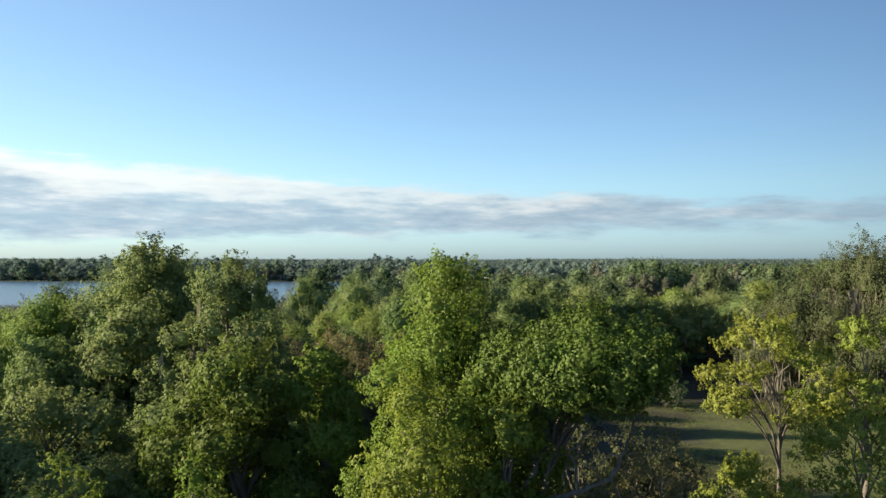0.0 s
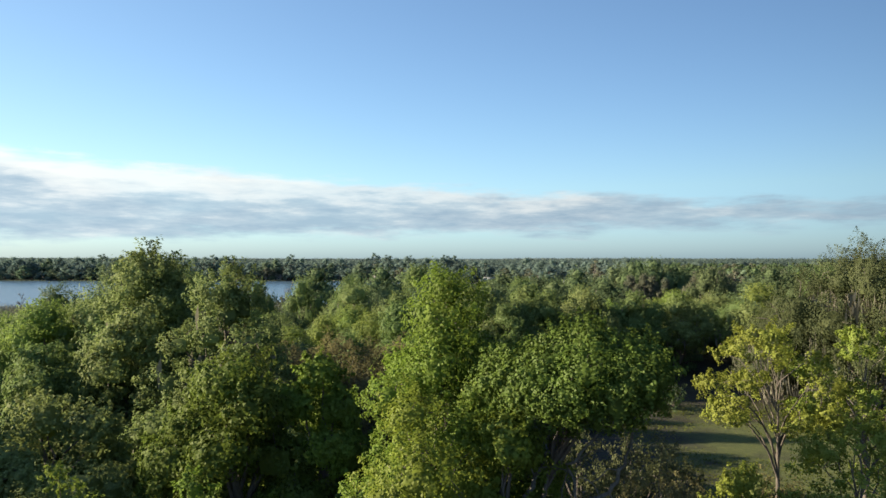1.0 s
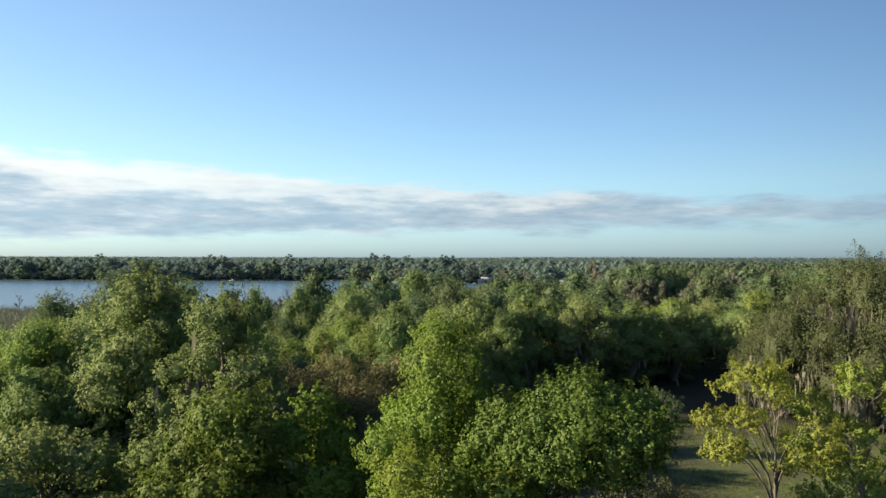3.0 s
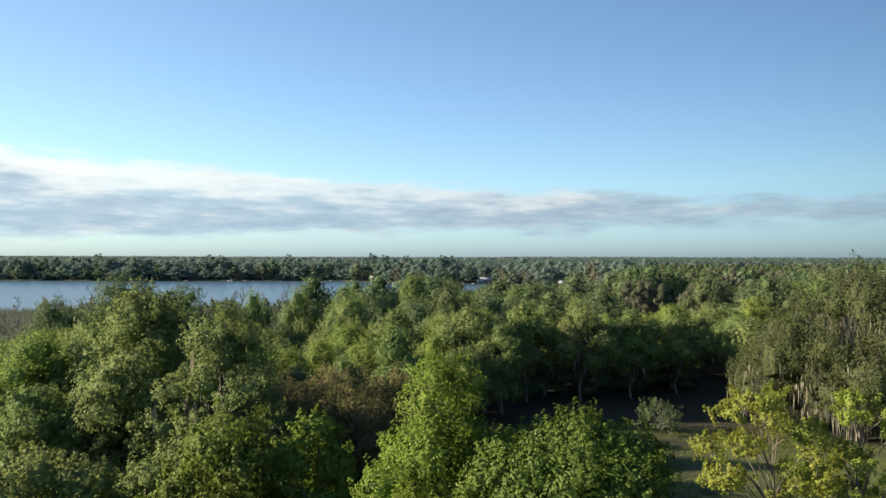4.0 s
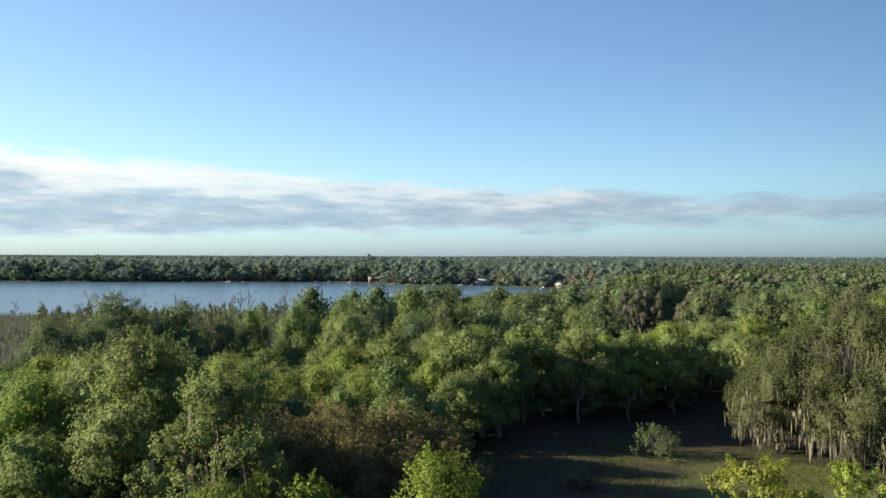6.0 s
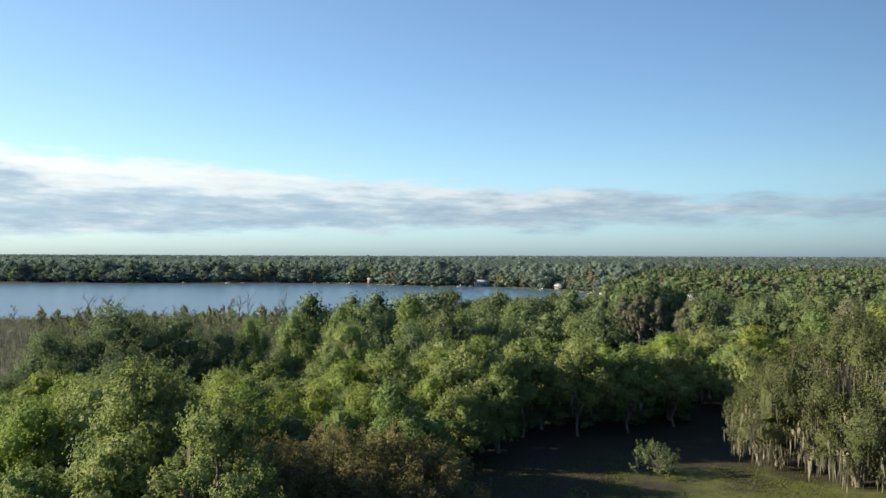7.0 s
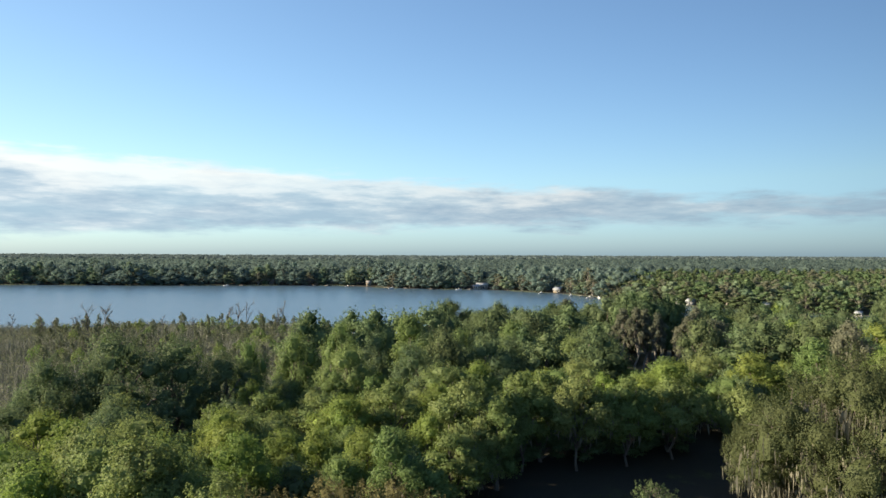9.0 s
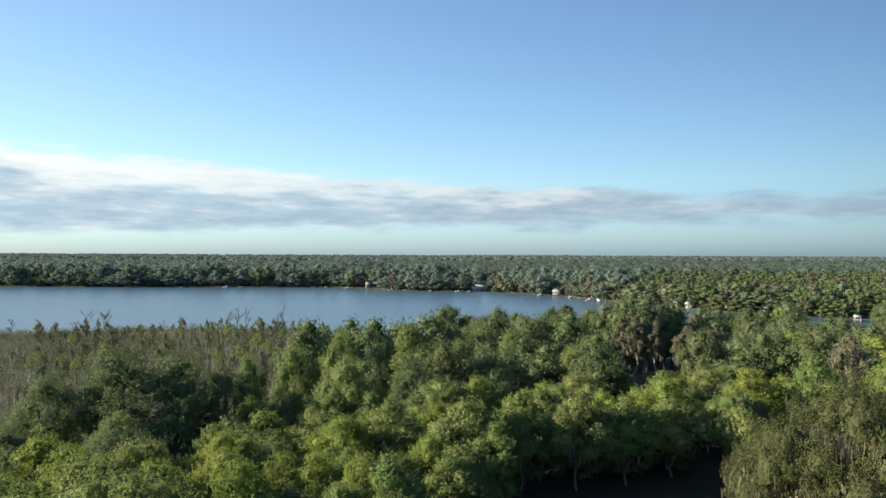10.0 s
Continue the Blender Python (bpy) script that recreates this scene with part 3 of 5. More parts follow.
sort("gum_b", 13, "sweetgum_tree", 34, 13, 8, 2.0, 19, 0.145, 17500, LEAF_GREEN, BARK, "column", 0.26, 0.45,
     lump=1.3, label="upright green tree with a tufted crown", group="trees of the wood", plain=True, twigs=1)
sort("dark_a", 13, "evergreen_tree", 35, 13, 11, 1.5, 19, 0.145, 17500, LEAF_DARK, BARK, "round", 0.26, 0.45,
     lump=1.3, label="dark glossy evergreen broadleaf tree", group="trees of the wood", core=0.75, plain=True, twigs=1)
sort("edge_a", 10, "oak_tree", 39, 10, 7.6, 3.0, 18, 0.155, 14000, LEAF_OAK, BARK, "flat", 0.26, 0.45, moss=160, stem=0.13,
     lump=1.3, label="olive-green oak at the wood's edge with moss", group="trees of the wood", plain=True, twigs=1)
sort("edge_b", 10, "sweetgum_tree", 40, 10, 6.6, 2.8, 18, 0.155, 14000, LEAF_GREEN, BARK, "round", 0.26, 0.45, moss=40, stem=0.12,
     lump=1.3, label="green tree at the wood's edge with a low crown", group="trees of the wood", plain=True, twigs=1)
sort("live", 15, "live_oak_tree", 36, 15, 19, 1.2, 26, 0.115, 84000, LEAF_OLIVE, BARK, "flat", 0.24, 0.3, moss=1700, core=0.9, lump=1.15,
     label="huge spreading live oak hung with grey Spanish moss", group="mossy oaks by the lawn", plain=True)
sort("cypress", 16, "cypress_tree", 37, 16, 6, 7.0, 18, 0.25, 6000, LEAF_GREY, BARK_PALE, "column", 0.32, 0.35, moss=150, stem=0.32,
     label="pale-trunked cypress with thin grey-green crown and moss", group="cypresses", plain=True, twigs=1)
sort("brown", 7, "bare_shrub", 38, 7, 6.6, 0.6, 30, 0.11, 15000, LEAF_BROWN, BARK, "round", 0.6, 0.3,
     label="brown twiggy shrub hardly in leaf", category="shrub", group="brown shrubs", plain=True, core=0.0)


def plant(key, x, y, top, turn=0.0, wide=1.0):
    t, tall, used = SORTS[key]
    m = stand(t, x, y, top, turn, wide, tall)
    if used:
        c = copy_thing(t, m)
        c.matrix_basis = m
        return c
    t.matrix_basis = m
    SORTS[key][2] = True
    return t


# the left-hand wood
for k, x, y, top, turn, w in (
        ("gum_a", -22.8, 40.6, 11.0, 10, 0.75), ("oak_a", -20.6, 43.2, 12.0, 50, 0.7), ("gum_b", -25.5, 45.0, 10.2, 0, 0.9), ("oak_b", -16.5, 44.0, 10.5, 90, 0.6),
        ("oak_a", -26, 53, 10.2, 200, 0.7), ("gum_a", -30, 50, 9.4, 120, 0.8), ("gum_b", -21.5, 50, 9.6, 30, 0.8), ("gum_a", -20, 28, 7.6, 70, 0.6),
        ("oak_b", -24, 36, 8.8, 10, 0.6), ("oak_a", -11.5, 22.5, 6.8, 0, 0.5)):
    plant(k, x, y, top, turn, w)
for k, x, y, top, turn, w in (
        ("brown", -6.4, 45.2, 8.3, 0, 1.1), ("brown", -10.0, 43.5, 8.0, 70, 1.1), ("brown", -3.0, 46.0, 7.9, 140, 1.1), ("brown", -13.0, 45.5, 7.6, 220, 1.1), ("brown", 0.2, 46.0, 6.8, 300, 1.0), ("brown", -8.0, 42.0, 6.9, 20, 1.0), ("brown", -4.6, 42.5, 6.8, 50, 1.0), ("brown", -1.6, 42.5, 5.8, 90, 0.9), ("brown", -11.5, 41.0, 6.8, 130, 1.0), ("brown", -15.2, 42.0, 6.6, 10, 0.9),
        ("brown", -14.0, 20.5, 4.4, 20, 0.6), ("brown", -17, 24.5, 4.6, 120, 0.7)):
    plant(k, x, y, top, turn, w)
# the gums at y 56.5 and 58.5 are added to shade the lawn
for k, x, y, top, turn, w in (
        ("gum_b", -2.9, 51.6, 10.2, 0, 0.75), ("gum_a", -5.5, 56.5, 9.0, 80, 0.6), ("gum_a", -9.5, 58.5, 8.6, 190, 0.6), ("oak_b", -7, 52.5, 8.2, 40, 0.5), ("gum_a", -14.6, 54, 9.3, 160, 0.7), ("gum_a", -21.5, 55, 9.0, 300, 0.7),
        ("gum_a", -17, 58, 9.0, 40, 0.8), ("gum_a", -13.2, 63, 7.2, 100, 0.7), ("oak_a", -25, 61, 9.2, 0, 0.7),
        ("gum_a", -29, 57, 9.6, 210, 0.8), ("gum_b", -7.5, 64, 7.2, 60, 0.7), ("gum_a", -0.4, 65.5, 8.2, 30, 0.6), ("oak_a", 2.7, 64, 7.0, 0, 0.5), ("gum_b", 5.9, 67, 9.0, 200, 0.7), ("gum_a", -34, 62, 9.0, 300, 0.8), ("gum_a", -19, 64, 8.8, 20, 0.7)):
    plant(k, x, y, top, turn, w)
# the wood goes on left, unseen: trees added to shade the low growth
for k, x, y, top, turn, w in (("oak_b", -20.5, 19, 11.0, 0, 0.5), ("oak_a", -20.5, 23.5, 11.0, 60, 0.5), ("gum_b", -24.5, 28, 11.0, 0, 0.6), ("oak_b", -16.5, 14.5, 10.4, 200, 0.5), ("oak_a", -19.5, 16.5, 12.0, 30, 0.6), ("oak_b", -23, 20.5, 11.6, 80, 0.6)):
    plant(k, x, y, top, turn, w)
# the wood behind the lawn
for k, x, y, top, turn, w in (
        ("gum_a", -9.0, 71.5, 8.6, 0, 0.9), ("oak_a", -15, 67, 7.6, 60, 0.65), ("gum_b", -4.0, 73, 9.9, 20, 0.9), ("gum_a", 0.5, 76, 9.0, 150, 0.75),
        ("edge_b", 9.0, 73, 10.6, 100, 1.1), ("edge_a", 14.8, 73.5, 10.2, 0, 1.1), ("edge_b", 20.5, 75, 9.8, 210, 1.15), ("edge_a", 26, 77, 9.2, 300, 1.1),
        ("edge_b", 12, 79, 9.8, 10, 1.0), ("edge_a", 3.5, 70, 10.6, 160, 1.1), ("oak_b", -3, 65, 6.6, 200, 0.55), ("oak_a", -20, 73, 7.2, 0, 0.6)):
    plant(k, x, y, top, turn, w)
for k, x, y, top, turn, w in (
        ("gum_a", 25, 84, 8.6, 80, 0.9), ("gum_a", 29, 88, 9.6, 0, 1.0), ("oak_b", 35, 84, 8.6, 50, 0.8), ("gum_a", 41, 91, 10.4, 170, 1.1),
        ("gum_b", 48, 88, 12.6, 0, 1.1), ("oak_a", 56, 84, 12.0, 90, 0.9), ("edge_a", 33, 76, 8.6, 40, 0.9),
        ("gum_a", 62, 95, 11.0, 20, 1.0), ("oak_b", 53, 98, 9.6, 70, 0.9), ("oak_a", 40, 104, 8.6, 150, 0.9), ("gum_b", 33, 100, 8.4, 10, 1.0)):
    plant(k, x, y, top, turn, w)
for k, x, y, top, turn, w in (
        ("live", 35, 58.5, 15.2, 0, 0.85), ("live", 43, 61, 16.6, 100, 0.9), ("live", 31, 64, 9.6, 200, 0.55), ("live", 44, 52, 10.6, 300, 0.6),
        ("live", 52, 66, 14.0, 40, 0.8)):
    plant(k, x, y, top, turn, w)
# dark trees beyond the brown shrubs and towards the marsh
for k, x, y, top, turn, w in (
        ("dark_a", -40, 90, 13.2, 0, 1.3), ("dark_a", -46.5, 86, 10.4, 90, 1.0), ("dark_a", -34.5, 95, 11.8, 200, 1.15), ("dark_a", -29, 98, 9.4, 30, 1.0),
        ("oak_b", -26.5, 102, 11.0, 0, 0.6), ("dark_a", -21, 94, 6.4, 150, 0.7), ("oak_a", -12, 100, 10.4, 20, 0.9), ("gum_b", -13, 94, 7.2, 70, 0.7),
        ("oak_a", 1, 94, 8.6, 130, 0.9), ("gum_a", 6, 96, 8.4, 0, 0.8), ("gum_a", 11, 82, 9.4, 250, 0.8), ("oak_b", 16, 92, 8.2, 60, 0.9)):
    plant(k, x, y, top, turn, w)
for k, x, y, top, turn, w in (
        ("oak_b", -22, 112, 11.0, 0, 0.8), ("dark_a", -3, 108, 9.4, 0, 0.9), ("oak_a", 22, 106, 7.4, 0, 0.9), ("gum_b", -4, 126, 12.6, 0, 1.4),
        ("dark_a", 10, 112, 6.6, 60, 0.9), ("oak_a", 25, 126, 9.0, 170, 1.0), ("oak_b", 5, 132, 9.6, 0, 0.9), ("dark_a", 14, 129, 8.4, 0, 0.9),
        ("gum_b", 16, 140, 10.0, 0, 1.4), ("oak_b", -17, 130, 11.2, 90, 0.8), ("dark_a", -53, 92, 5.4, 90, 0.6), ("dark_a", -34, 84, 4.6, 90, 0.6)):
    plant(k, x, y, top, turn, w)

# ---- farther woods: lighter trees ----
sort("mid_oak", 13, "oak_tree", 41, 13, 11, 2.5, 19, 0.25, 5600, LEAF_LAKE, BARK, "round", 0.28, 0.5, moss=30,
     lump=1.35, label="olive-green oak near the lake", group="trees by the lake", plain=True, twigs=0)
sort("mid_green", 13, "oak_tree", 42, 13, 11, 2.0, 19, 0.25, 5600, LEAF_MID, BARK, "flat", 0.28, 0.5,
     lump=1.35, label="green tree near the lake", group="trees by the lake", plain=True, twigs=0)
sort("mid_dark", 13, "evergreen_tree", 43, 13, 11, 2.0, 19, 0.25, 5600, LEAF_DARK, BARK, "round", 0.28, 0.5,
     lump=1.35, label="dark green tree near the lake", group="trees by the lake", plain=True, twigs=0)
sort("mid_lime", 13, "sweetgum_tree", 44, 13, 10, 2.0, 19, 0.25, 5600, LEAF_LIME, BARK, "round", 0.28, 0.5,
     lump=1.35, label="bright green tree in new leaf near the lake", group="trees by the lake", plain=True, twigs=0)
sort("mid_grey", 15, "cypress_tree", 45, 15, 9, 5.0, 24, 0.27, 4200, LEAF_GREY, BARK_PALE, "column", 0.34, 0.4, moss=60, stem=0.22,
     label="greyish cypress with pale trunk near the lake", group="trees by the lake", plain=True, twigs=0)
for k, x, y, top, turn, w in (
        ("mid_green", -12, 144, 12.4, 0, 1.4), ("mid_green", -25, 142, 12.2, 0, 1.4), ("mid_green", -19, 163, 10.6, 60, 1.4), ("mid_dark", -1, 162, 11.8, 0, 1.4),
        ("mid_dark", -7, 152, 11.0, 0, 1.4), ("mid_oak", 14, 168, 10.6, 0, 1.3), ("mid_oak", 22, 160, 10.0, 200, 1.4), ("mid_green", 32, 166, 12.0, 0, 1.4),
        ("mid_dark", 26, 178, 9.6, 90, 1.4), ("cypress", 46.8, 176, 9.2, 0, 1.0), ("cypress", 49.6, 174, 9.6, 90, 0.9), ("cypress", 52.6, 177, 9.0, 180, 1.0), ("cypress", 54.5, 173, 8.4, 260, 0.9), ("cypress", 48.5, 181, 8.6, 30, 1.0)):
    plant(k, x, y, top, turn, w)
for k, x, y, top, turn, w in (
        ("cypress", 52.5, 146, 9.8, 40, 1.2), ("mid_grey", 60, 150, 9.0, 0, 1.0), ("mid_green", 57, 190, 14.2, 0, 1.6), ("mid_green", 66, 196, 12.6, 120, 1.3),
        ("mid_dark", 74, 190, 10.0, 0, 1.2), ("mid_dark", 48, 196, 12.4, 0, 1.1), ("mid_green", 53, 204, 12.0, 40, 1.0), ("mid_green", 50.5, 188, 13.6, 70, 1.0), ("mid_green", 54, 194, 14.0, 150, 1.1), ("mid_green", 62.5, 190, 13.4, 220, 1.0), ("mid_grey", 76, 156, 9.2, 0, 1.1), ("mid_oak", 38, 231, 8.0, 0, 1.1),
        ("mid_dark", 50, 226, 8.2, 0, 1.1), ("mid_oak", 14, 190, 8.8, 100, 1.3), ("mid_grey", 44, 236, 8.2, 0, 1.1), ("mid_oak", 84, 150, 8.0, 0, 1.0)):
    plant(k, x, y, top, turn, w)

rng = np.random.default_rng(5)


def scatter(keys, weights, x0, x1, y0, y1, gap, low, high, wide=(0.8, 1.2), keep=None, seed=1, later=None):
    """Trees over a stretch of the plan, at least gap metres apart."""
    r = np.random.default_rng(seed)
    got = []
    for _ in range(int((x1 - x0) * (y1 - y0) / gap ** 2 * 5)):
        x, y = r.uniform(x0, x1), r.uniform(y0, y1)
        if keep and not keep(x, y):
            continue
        if shore([x], [y])[0] < 4 or any((x - a) ** 2 + (y - b) ** 2 < gap * gap for a, b in got):
            continue
        got.append((x, y))
        g = ground_at(x, y)
        key = keys[r.choice(len(keys), p=weights)]
        job = (x, y, g + r.uniform(low, high), r.uniform(0, 360), r.uniform(*wide))
        if later is None:
            plant(key, *job)
        else:
            later.append((key, stand(None, *job, SORTS[key][1])))
    return got


MID = ["mid_oak", "mid_green", "mid_dark", "mid_lime", "mid_grey"]
# the wood to the right, between the mossy oaks and the creek
scatter(MID, [0.22, 0.25, 0.15, 0.25, 0.13], 44, 210, 104, 190, 8.2, 9.5, 15.0, (0.75, 1.1), keep=lambda x, y: 0.3 < x / y < 0.85 and not (y > 140 and x < 80) and not (x / y < 0.335 and y < 141), seed=2)
scatter(MID, [0.3, 0.22, 0.22, 0.06, 0.2], 60, 300, 190, 305, 9.6, 10.5, 16, (0.85, 1.25), keep=lambda x, y: 0.28 < x / y < 0.8 and not (0.52 < x / y < 0.64 and y > 215), seed=3)
# left of the near wood, down to the marsh, and between wood and lake
scatter(MID, [0.4, 0.2, 0.4, 0.0, 0.0], -16, 36, 112, 160, 7.8, 11, 15.8, (0.75, 1.15), keep=lambda x, y: not (x / y > 0.24 and y < 141), seed=4)
scatter(MID, [0.35, 0.25, 0.4, 0.0, 0.0], 2, 60, 170, 238, 9.0, 11.5, 16, (0.85, 1.2), keep=lambda x, y: not (0.25 < x / y < 0.32 and y < 190) and not (x > 26 and 168 < y < 184), seed=6)
scatter(["gum_a", "oak_a", "oak_b", "dark_a", "gum_b"], [0.2, 0.2, 0.2, 0.3, 0.1], -75, -28, 40, 80, 9.0, 7.5, 10.0, (0.7, 0.9), keep=lambda x, y: x / y < -0.42, seed=7)

# ---- filling: lower trees between the ones above, so that the crowns close ----
sort("fill_oak", 10, "understorey_tree", 46, 10, 7.6, 0.8, 15, 0.185, 8200, LEAF_OAK, BARK, "round", 0.27, 0.45, moss=30, twigs=0, plain=True,
     lump=1.3, label="olive-green tree of the understorey", group="understorey")
sort("fill_green", 10, "understorey_tree", 47, 10, 7.6, 0.8, 15, 0.185, 8200, LEAF_GREEN, BARK, "flat", 0.27, 0.45, twigs=0, plain=True,
     lump=1.3, label="mid-green tree of the understorey", group="understorey")
sort("fill_dark", 10, "understorey_tree", 48, 10, 8, 0.6, 15, 0.185, 8200, LEAF_DARK, BARK, "round", 0.27, 0.45, twigs=0, plain=True,
     lump=1.3, label="dark evergreen tree of the understorey", group="understorey")
sort("fill_lime", 10, "understorey_tree", 49, 10, 7.2, 0.8, 15, 0.185, 8200, LEAF_LIME, BARK, "round", 0.27, 0.45, twigs=0, plain=True,
     lump=1.3, label="bright lime-green tree of the understorey", group="understorey")
FILL = ["fill_oak", "fill_green", "fill_dark", "fill_lime"]
sort("near_bush", 6, "bush", 94, 6, 5.4, 0.3, 18, 0.09, 7500, LEAF_OLIVE, BARK, "round", 0.36, 0.2, twigs=3, core=0.5, plain=True,
     label="dark green bush filling the shade of the leaning oak", category="bush", group="bushes by the lawn")
# bushes added below the leaning oak, standing in for the dark shade there
for k, x, y, top, turn, w in (("near_bush", 3.4, 24.5, 6.0, 0, 0.6), ("near_bush", 6.2, 27, 5.4, 90, 0.6), ("near_bush", 1.2, 22, 5.2, 200, 0.6), ("near_bush", 4.6, 31, 4.4, 120, 0.6), ("near_bush", 7.0, 22, 4.8, 30, 0.5), ("near_bush", 8.6, 30, 3.8, 10, 0.6), ("near_bush", 5.4, 23.4, 5.8, 70, 0.55), ("near_bush", 2.6, 28, 4.4, 70, 0.6)):
    plant(k, x, y, top, turn, w)
# the near bushes at y 27.5 and 28.5 are added as shade too
for k, x, y, top, turn, w in (("brown", 8.4, 24.6, 5.4, 40, 0.6), ("near_bush", 9.9, 23.7, 5.0, 90, 0.55), ("brown", 11.8, 25.2, 5.4, 10, 0.6), ("near_bush", 6.7, 25.4, 5.0, 0, 0.5), ("near_bush", 7.4, 27.5, 6.4, 0, 0.8), ("near_bush", 9.2, 28.5, 5.6, 80, 0.75), ("near_bush", 5.4, 28.5, 6.4, 160, 0.8),
                              ("fill_dark", 7, 75.5, 4.6, 40, 0.8), ("fill_dark", 11.5, 76.5, 4.4, 200, 0.8), ("fill_dark", 16.5, 77.5, 4.4, 90, 0.8), ("fill_dark", 21.5, 79, 4.6, 300, 0.8), ("fill_dark", 26.5, 80, 4.6, 150, 0.8), ("fill_dark", 9, 78, 6.0, 0, 0.8), ("fill_dark", 14, 80.5, 6.0, 60, 0.8), ("fill_dark", 20, 82, 6.0, 120, 0.8), ("fill_dark", 26, 83.5, 6.0, 180, 0.8), ("fill_oak", 4.5, 67, 7.6, 240, 0.8)):
    plant(k, x, y, top, turn, w)
# behind the lawn
scatter(FILL, [0.3, 0.25, 0.1, 0.35], -24, 62, 65, 112, 6.2, 6.6, 8.6, (0.8, 1.1), keep=lambda x, y: y > 66 + 0.12 * max(x, 0) + (15 if x > 3 else 0) and not (x > 22 and y < 70), seed=8)
# round the near left-hand oaks
scatter(FILL, [0.25, 0.25, 0.1, 0.4], -62, -3, 37, 62, 5.8, 6.5, 9.0, (0.75, 1.0), keep=lambda x, y: -0.85 < x / y < -0.16 and not (x > -16 and y > 35), seed=9)
scatter(FILL, [0.25, 0.3, 0.25, 0.2], -30, -3, 21, 37, 4.6, 3.4, 5.6, (0.55, 0.7), keep=lambda x, y: -0.85 < x / y < -0.16 and not (x > -12 and y > 28), seed=10)
scatter(FILL, [0.4, 0.3, 0.1, 0.2], -21, -6, 26.5, 34, 3.6, 5.4, 7.4, (0.6, 0.75), seed=15)
scatter(FILL, [0.5, 0.3, 0.1, 0.1], -24, -11, 35, 43, 4.6, 6.4, 8.2, (0.65, 0.8), seed=16)
# added behind the brown shrubs so that their shadows reach over the lawn
scatter(FILL, [0.4, 0.3, 0.25, 0.05], -16, 3, 48.5, 66, 4.8, 6.4, 7.8, (0.7, 0.9), seed=17)
scatter(FILL, [0.35, 0.25, 0.4, 0.0], -60, -18, 78, 116, 7.0, 7.0, 9.0, (0.85, 1.1), keep=lambda x, y: x / y > -0.56 and y < 112 + 0.4 * (x + 20), seed=11)

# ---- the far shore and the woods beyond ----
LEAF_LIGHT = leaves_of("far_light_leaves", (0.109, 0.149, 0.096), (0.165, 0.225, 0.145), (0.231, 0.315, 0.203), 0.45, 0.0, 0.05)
sort("far_round", 20, "far_tree", 51, 20, 17, 0.5, 24, 0.4, 2500, LEAF_FAR_HAZED, BARK, "round", 0.32, 0.55, stir=0.35, stem=0.22, lump=1.15, label="dark green tree on the far shore", group="far shore trees", core=1.2, plain=True, twigs=0)
sort("far_tall", 22, "far_tree", 52, 22, 13, 2.0, 22, 0.4, 2200, LEAF_FAR_HAZED, BARK, "round", 0.32, 0.55, stir=0.35, stem=0.22, lump=1.15, label="tall green tree on the far shore", group="far shore trees", core=1.2, plain=True, twigs=0)
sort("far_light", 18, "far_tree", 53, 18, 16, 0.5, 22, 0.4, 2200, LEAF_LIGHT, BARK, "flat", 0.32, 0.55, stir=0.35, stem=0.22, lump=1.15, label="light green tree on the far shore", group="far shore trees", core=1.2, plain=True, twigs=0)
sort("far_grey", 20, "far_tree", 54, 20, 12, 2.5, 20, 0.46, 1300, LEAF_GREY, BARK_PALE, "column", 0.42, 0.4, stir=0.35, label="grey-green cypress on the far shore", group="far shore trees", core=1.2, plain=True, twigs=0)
sort("pine", 26, "pine_tree", 55, 26, 10, 10.0, 16, 0.5, 1500, LEAF_FAR_HAZED, BARK, "round", 0.45, 0.4, stir=0.4, stem=0.4, label="tall pine with a flat tuft of needles", group="pines", core=1.2, plain=True, twigs=0)

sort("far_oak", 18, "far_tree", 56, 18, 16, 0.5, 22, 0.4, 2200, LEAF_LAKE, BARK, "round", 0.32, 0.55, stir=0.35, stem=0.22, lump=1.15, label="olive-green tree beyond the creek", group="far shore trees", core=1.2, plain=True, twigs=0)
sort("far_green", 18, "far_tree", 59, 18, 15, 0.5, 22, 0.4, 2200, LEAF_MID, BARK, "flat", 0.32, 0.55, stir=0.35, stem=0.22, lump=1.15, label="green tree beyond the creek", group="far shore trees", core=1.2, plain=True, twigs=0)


sort("back_far", 20, "far_tree", 63, 20, 15, 0.5, 12, 0.6, 800, LEAF_FAR_HAZED, BARK, "round", 0.34, 0.5, stir=0.35, stem=0.22, lump=1.25, label="haze-tinted green tree standing back from the far shore", group="far shore trees", core=1.25, plain=True, twigs=0)
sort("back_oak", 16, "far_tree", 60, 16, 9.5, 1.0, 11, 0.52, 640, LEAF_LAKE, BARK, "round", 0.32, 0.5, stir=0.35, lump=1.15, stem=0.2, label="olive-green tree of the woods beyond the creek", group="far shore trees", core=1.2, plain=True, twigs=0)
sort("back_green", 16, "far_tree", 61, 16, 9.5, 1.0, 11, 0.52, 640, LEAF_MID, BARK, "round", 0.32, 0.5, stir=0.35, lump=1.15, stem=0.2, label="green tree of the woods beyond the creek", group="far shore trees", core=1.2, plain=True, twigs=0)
sort("back_grey", 16, "far_tree", 62, 16, 9, 1.5, 11, 0.52, 640, LEAF_GREY, BARK_PALE, "column", 0.34, 0.5, stir=0.35, lump=1.1, stem=0.2, label="greyish tree of the woods beyond the creek", group="far shore trees", core=1.2, plain=True, twigs=0)
for k, x, y in (("back_far", -40, 668), ("back_oak", 196, 372), ("back_green", 206, 380), ("back_grey", 188, 398)):
    plant(k, x, y, ground_at(x, y) + 13, x, 1.0)


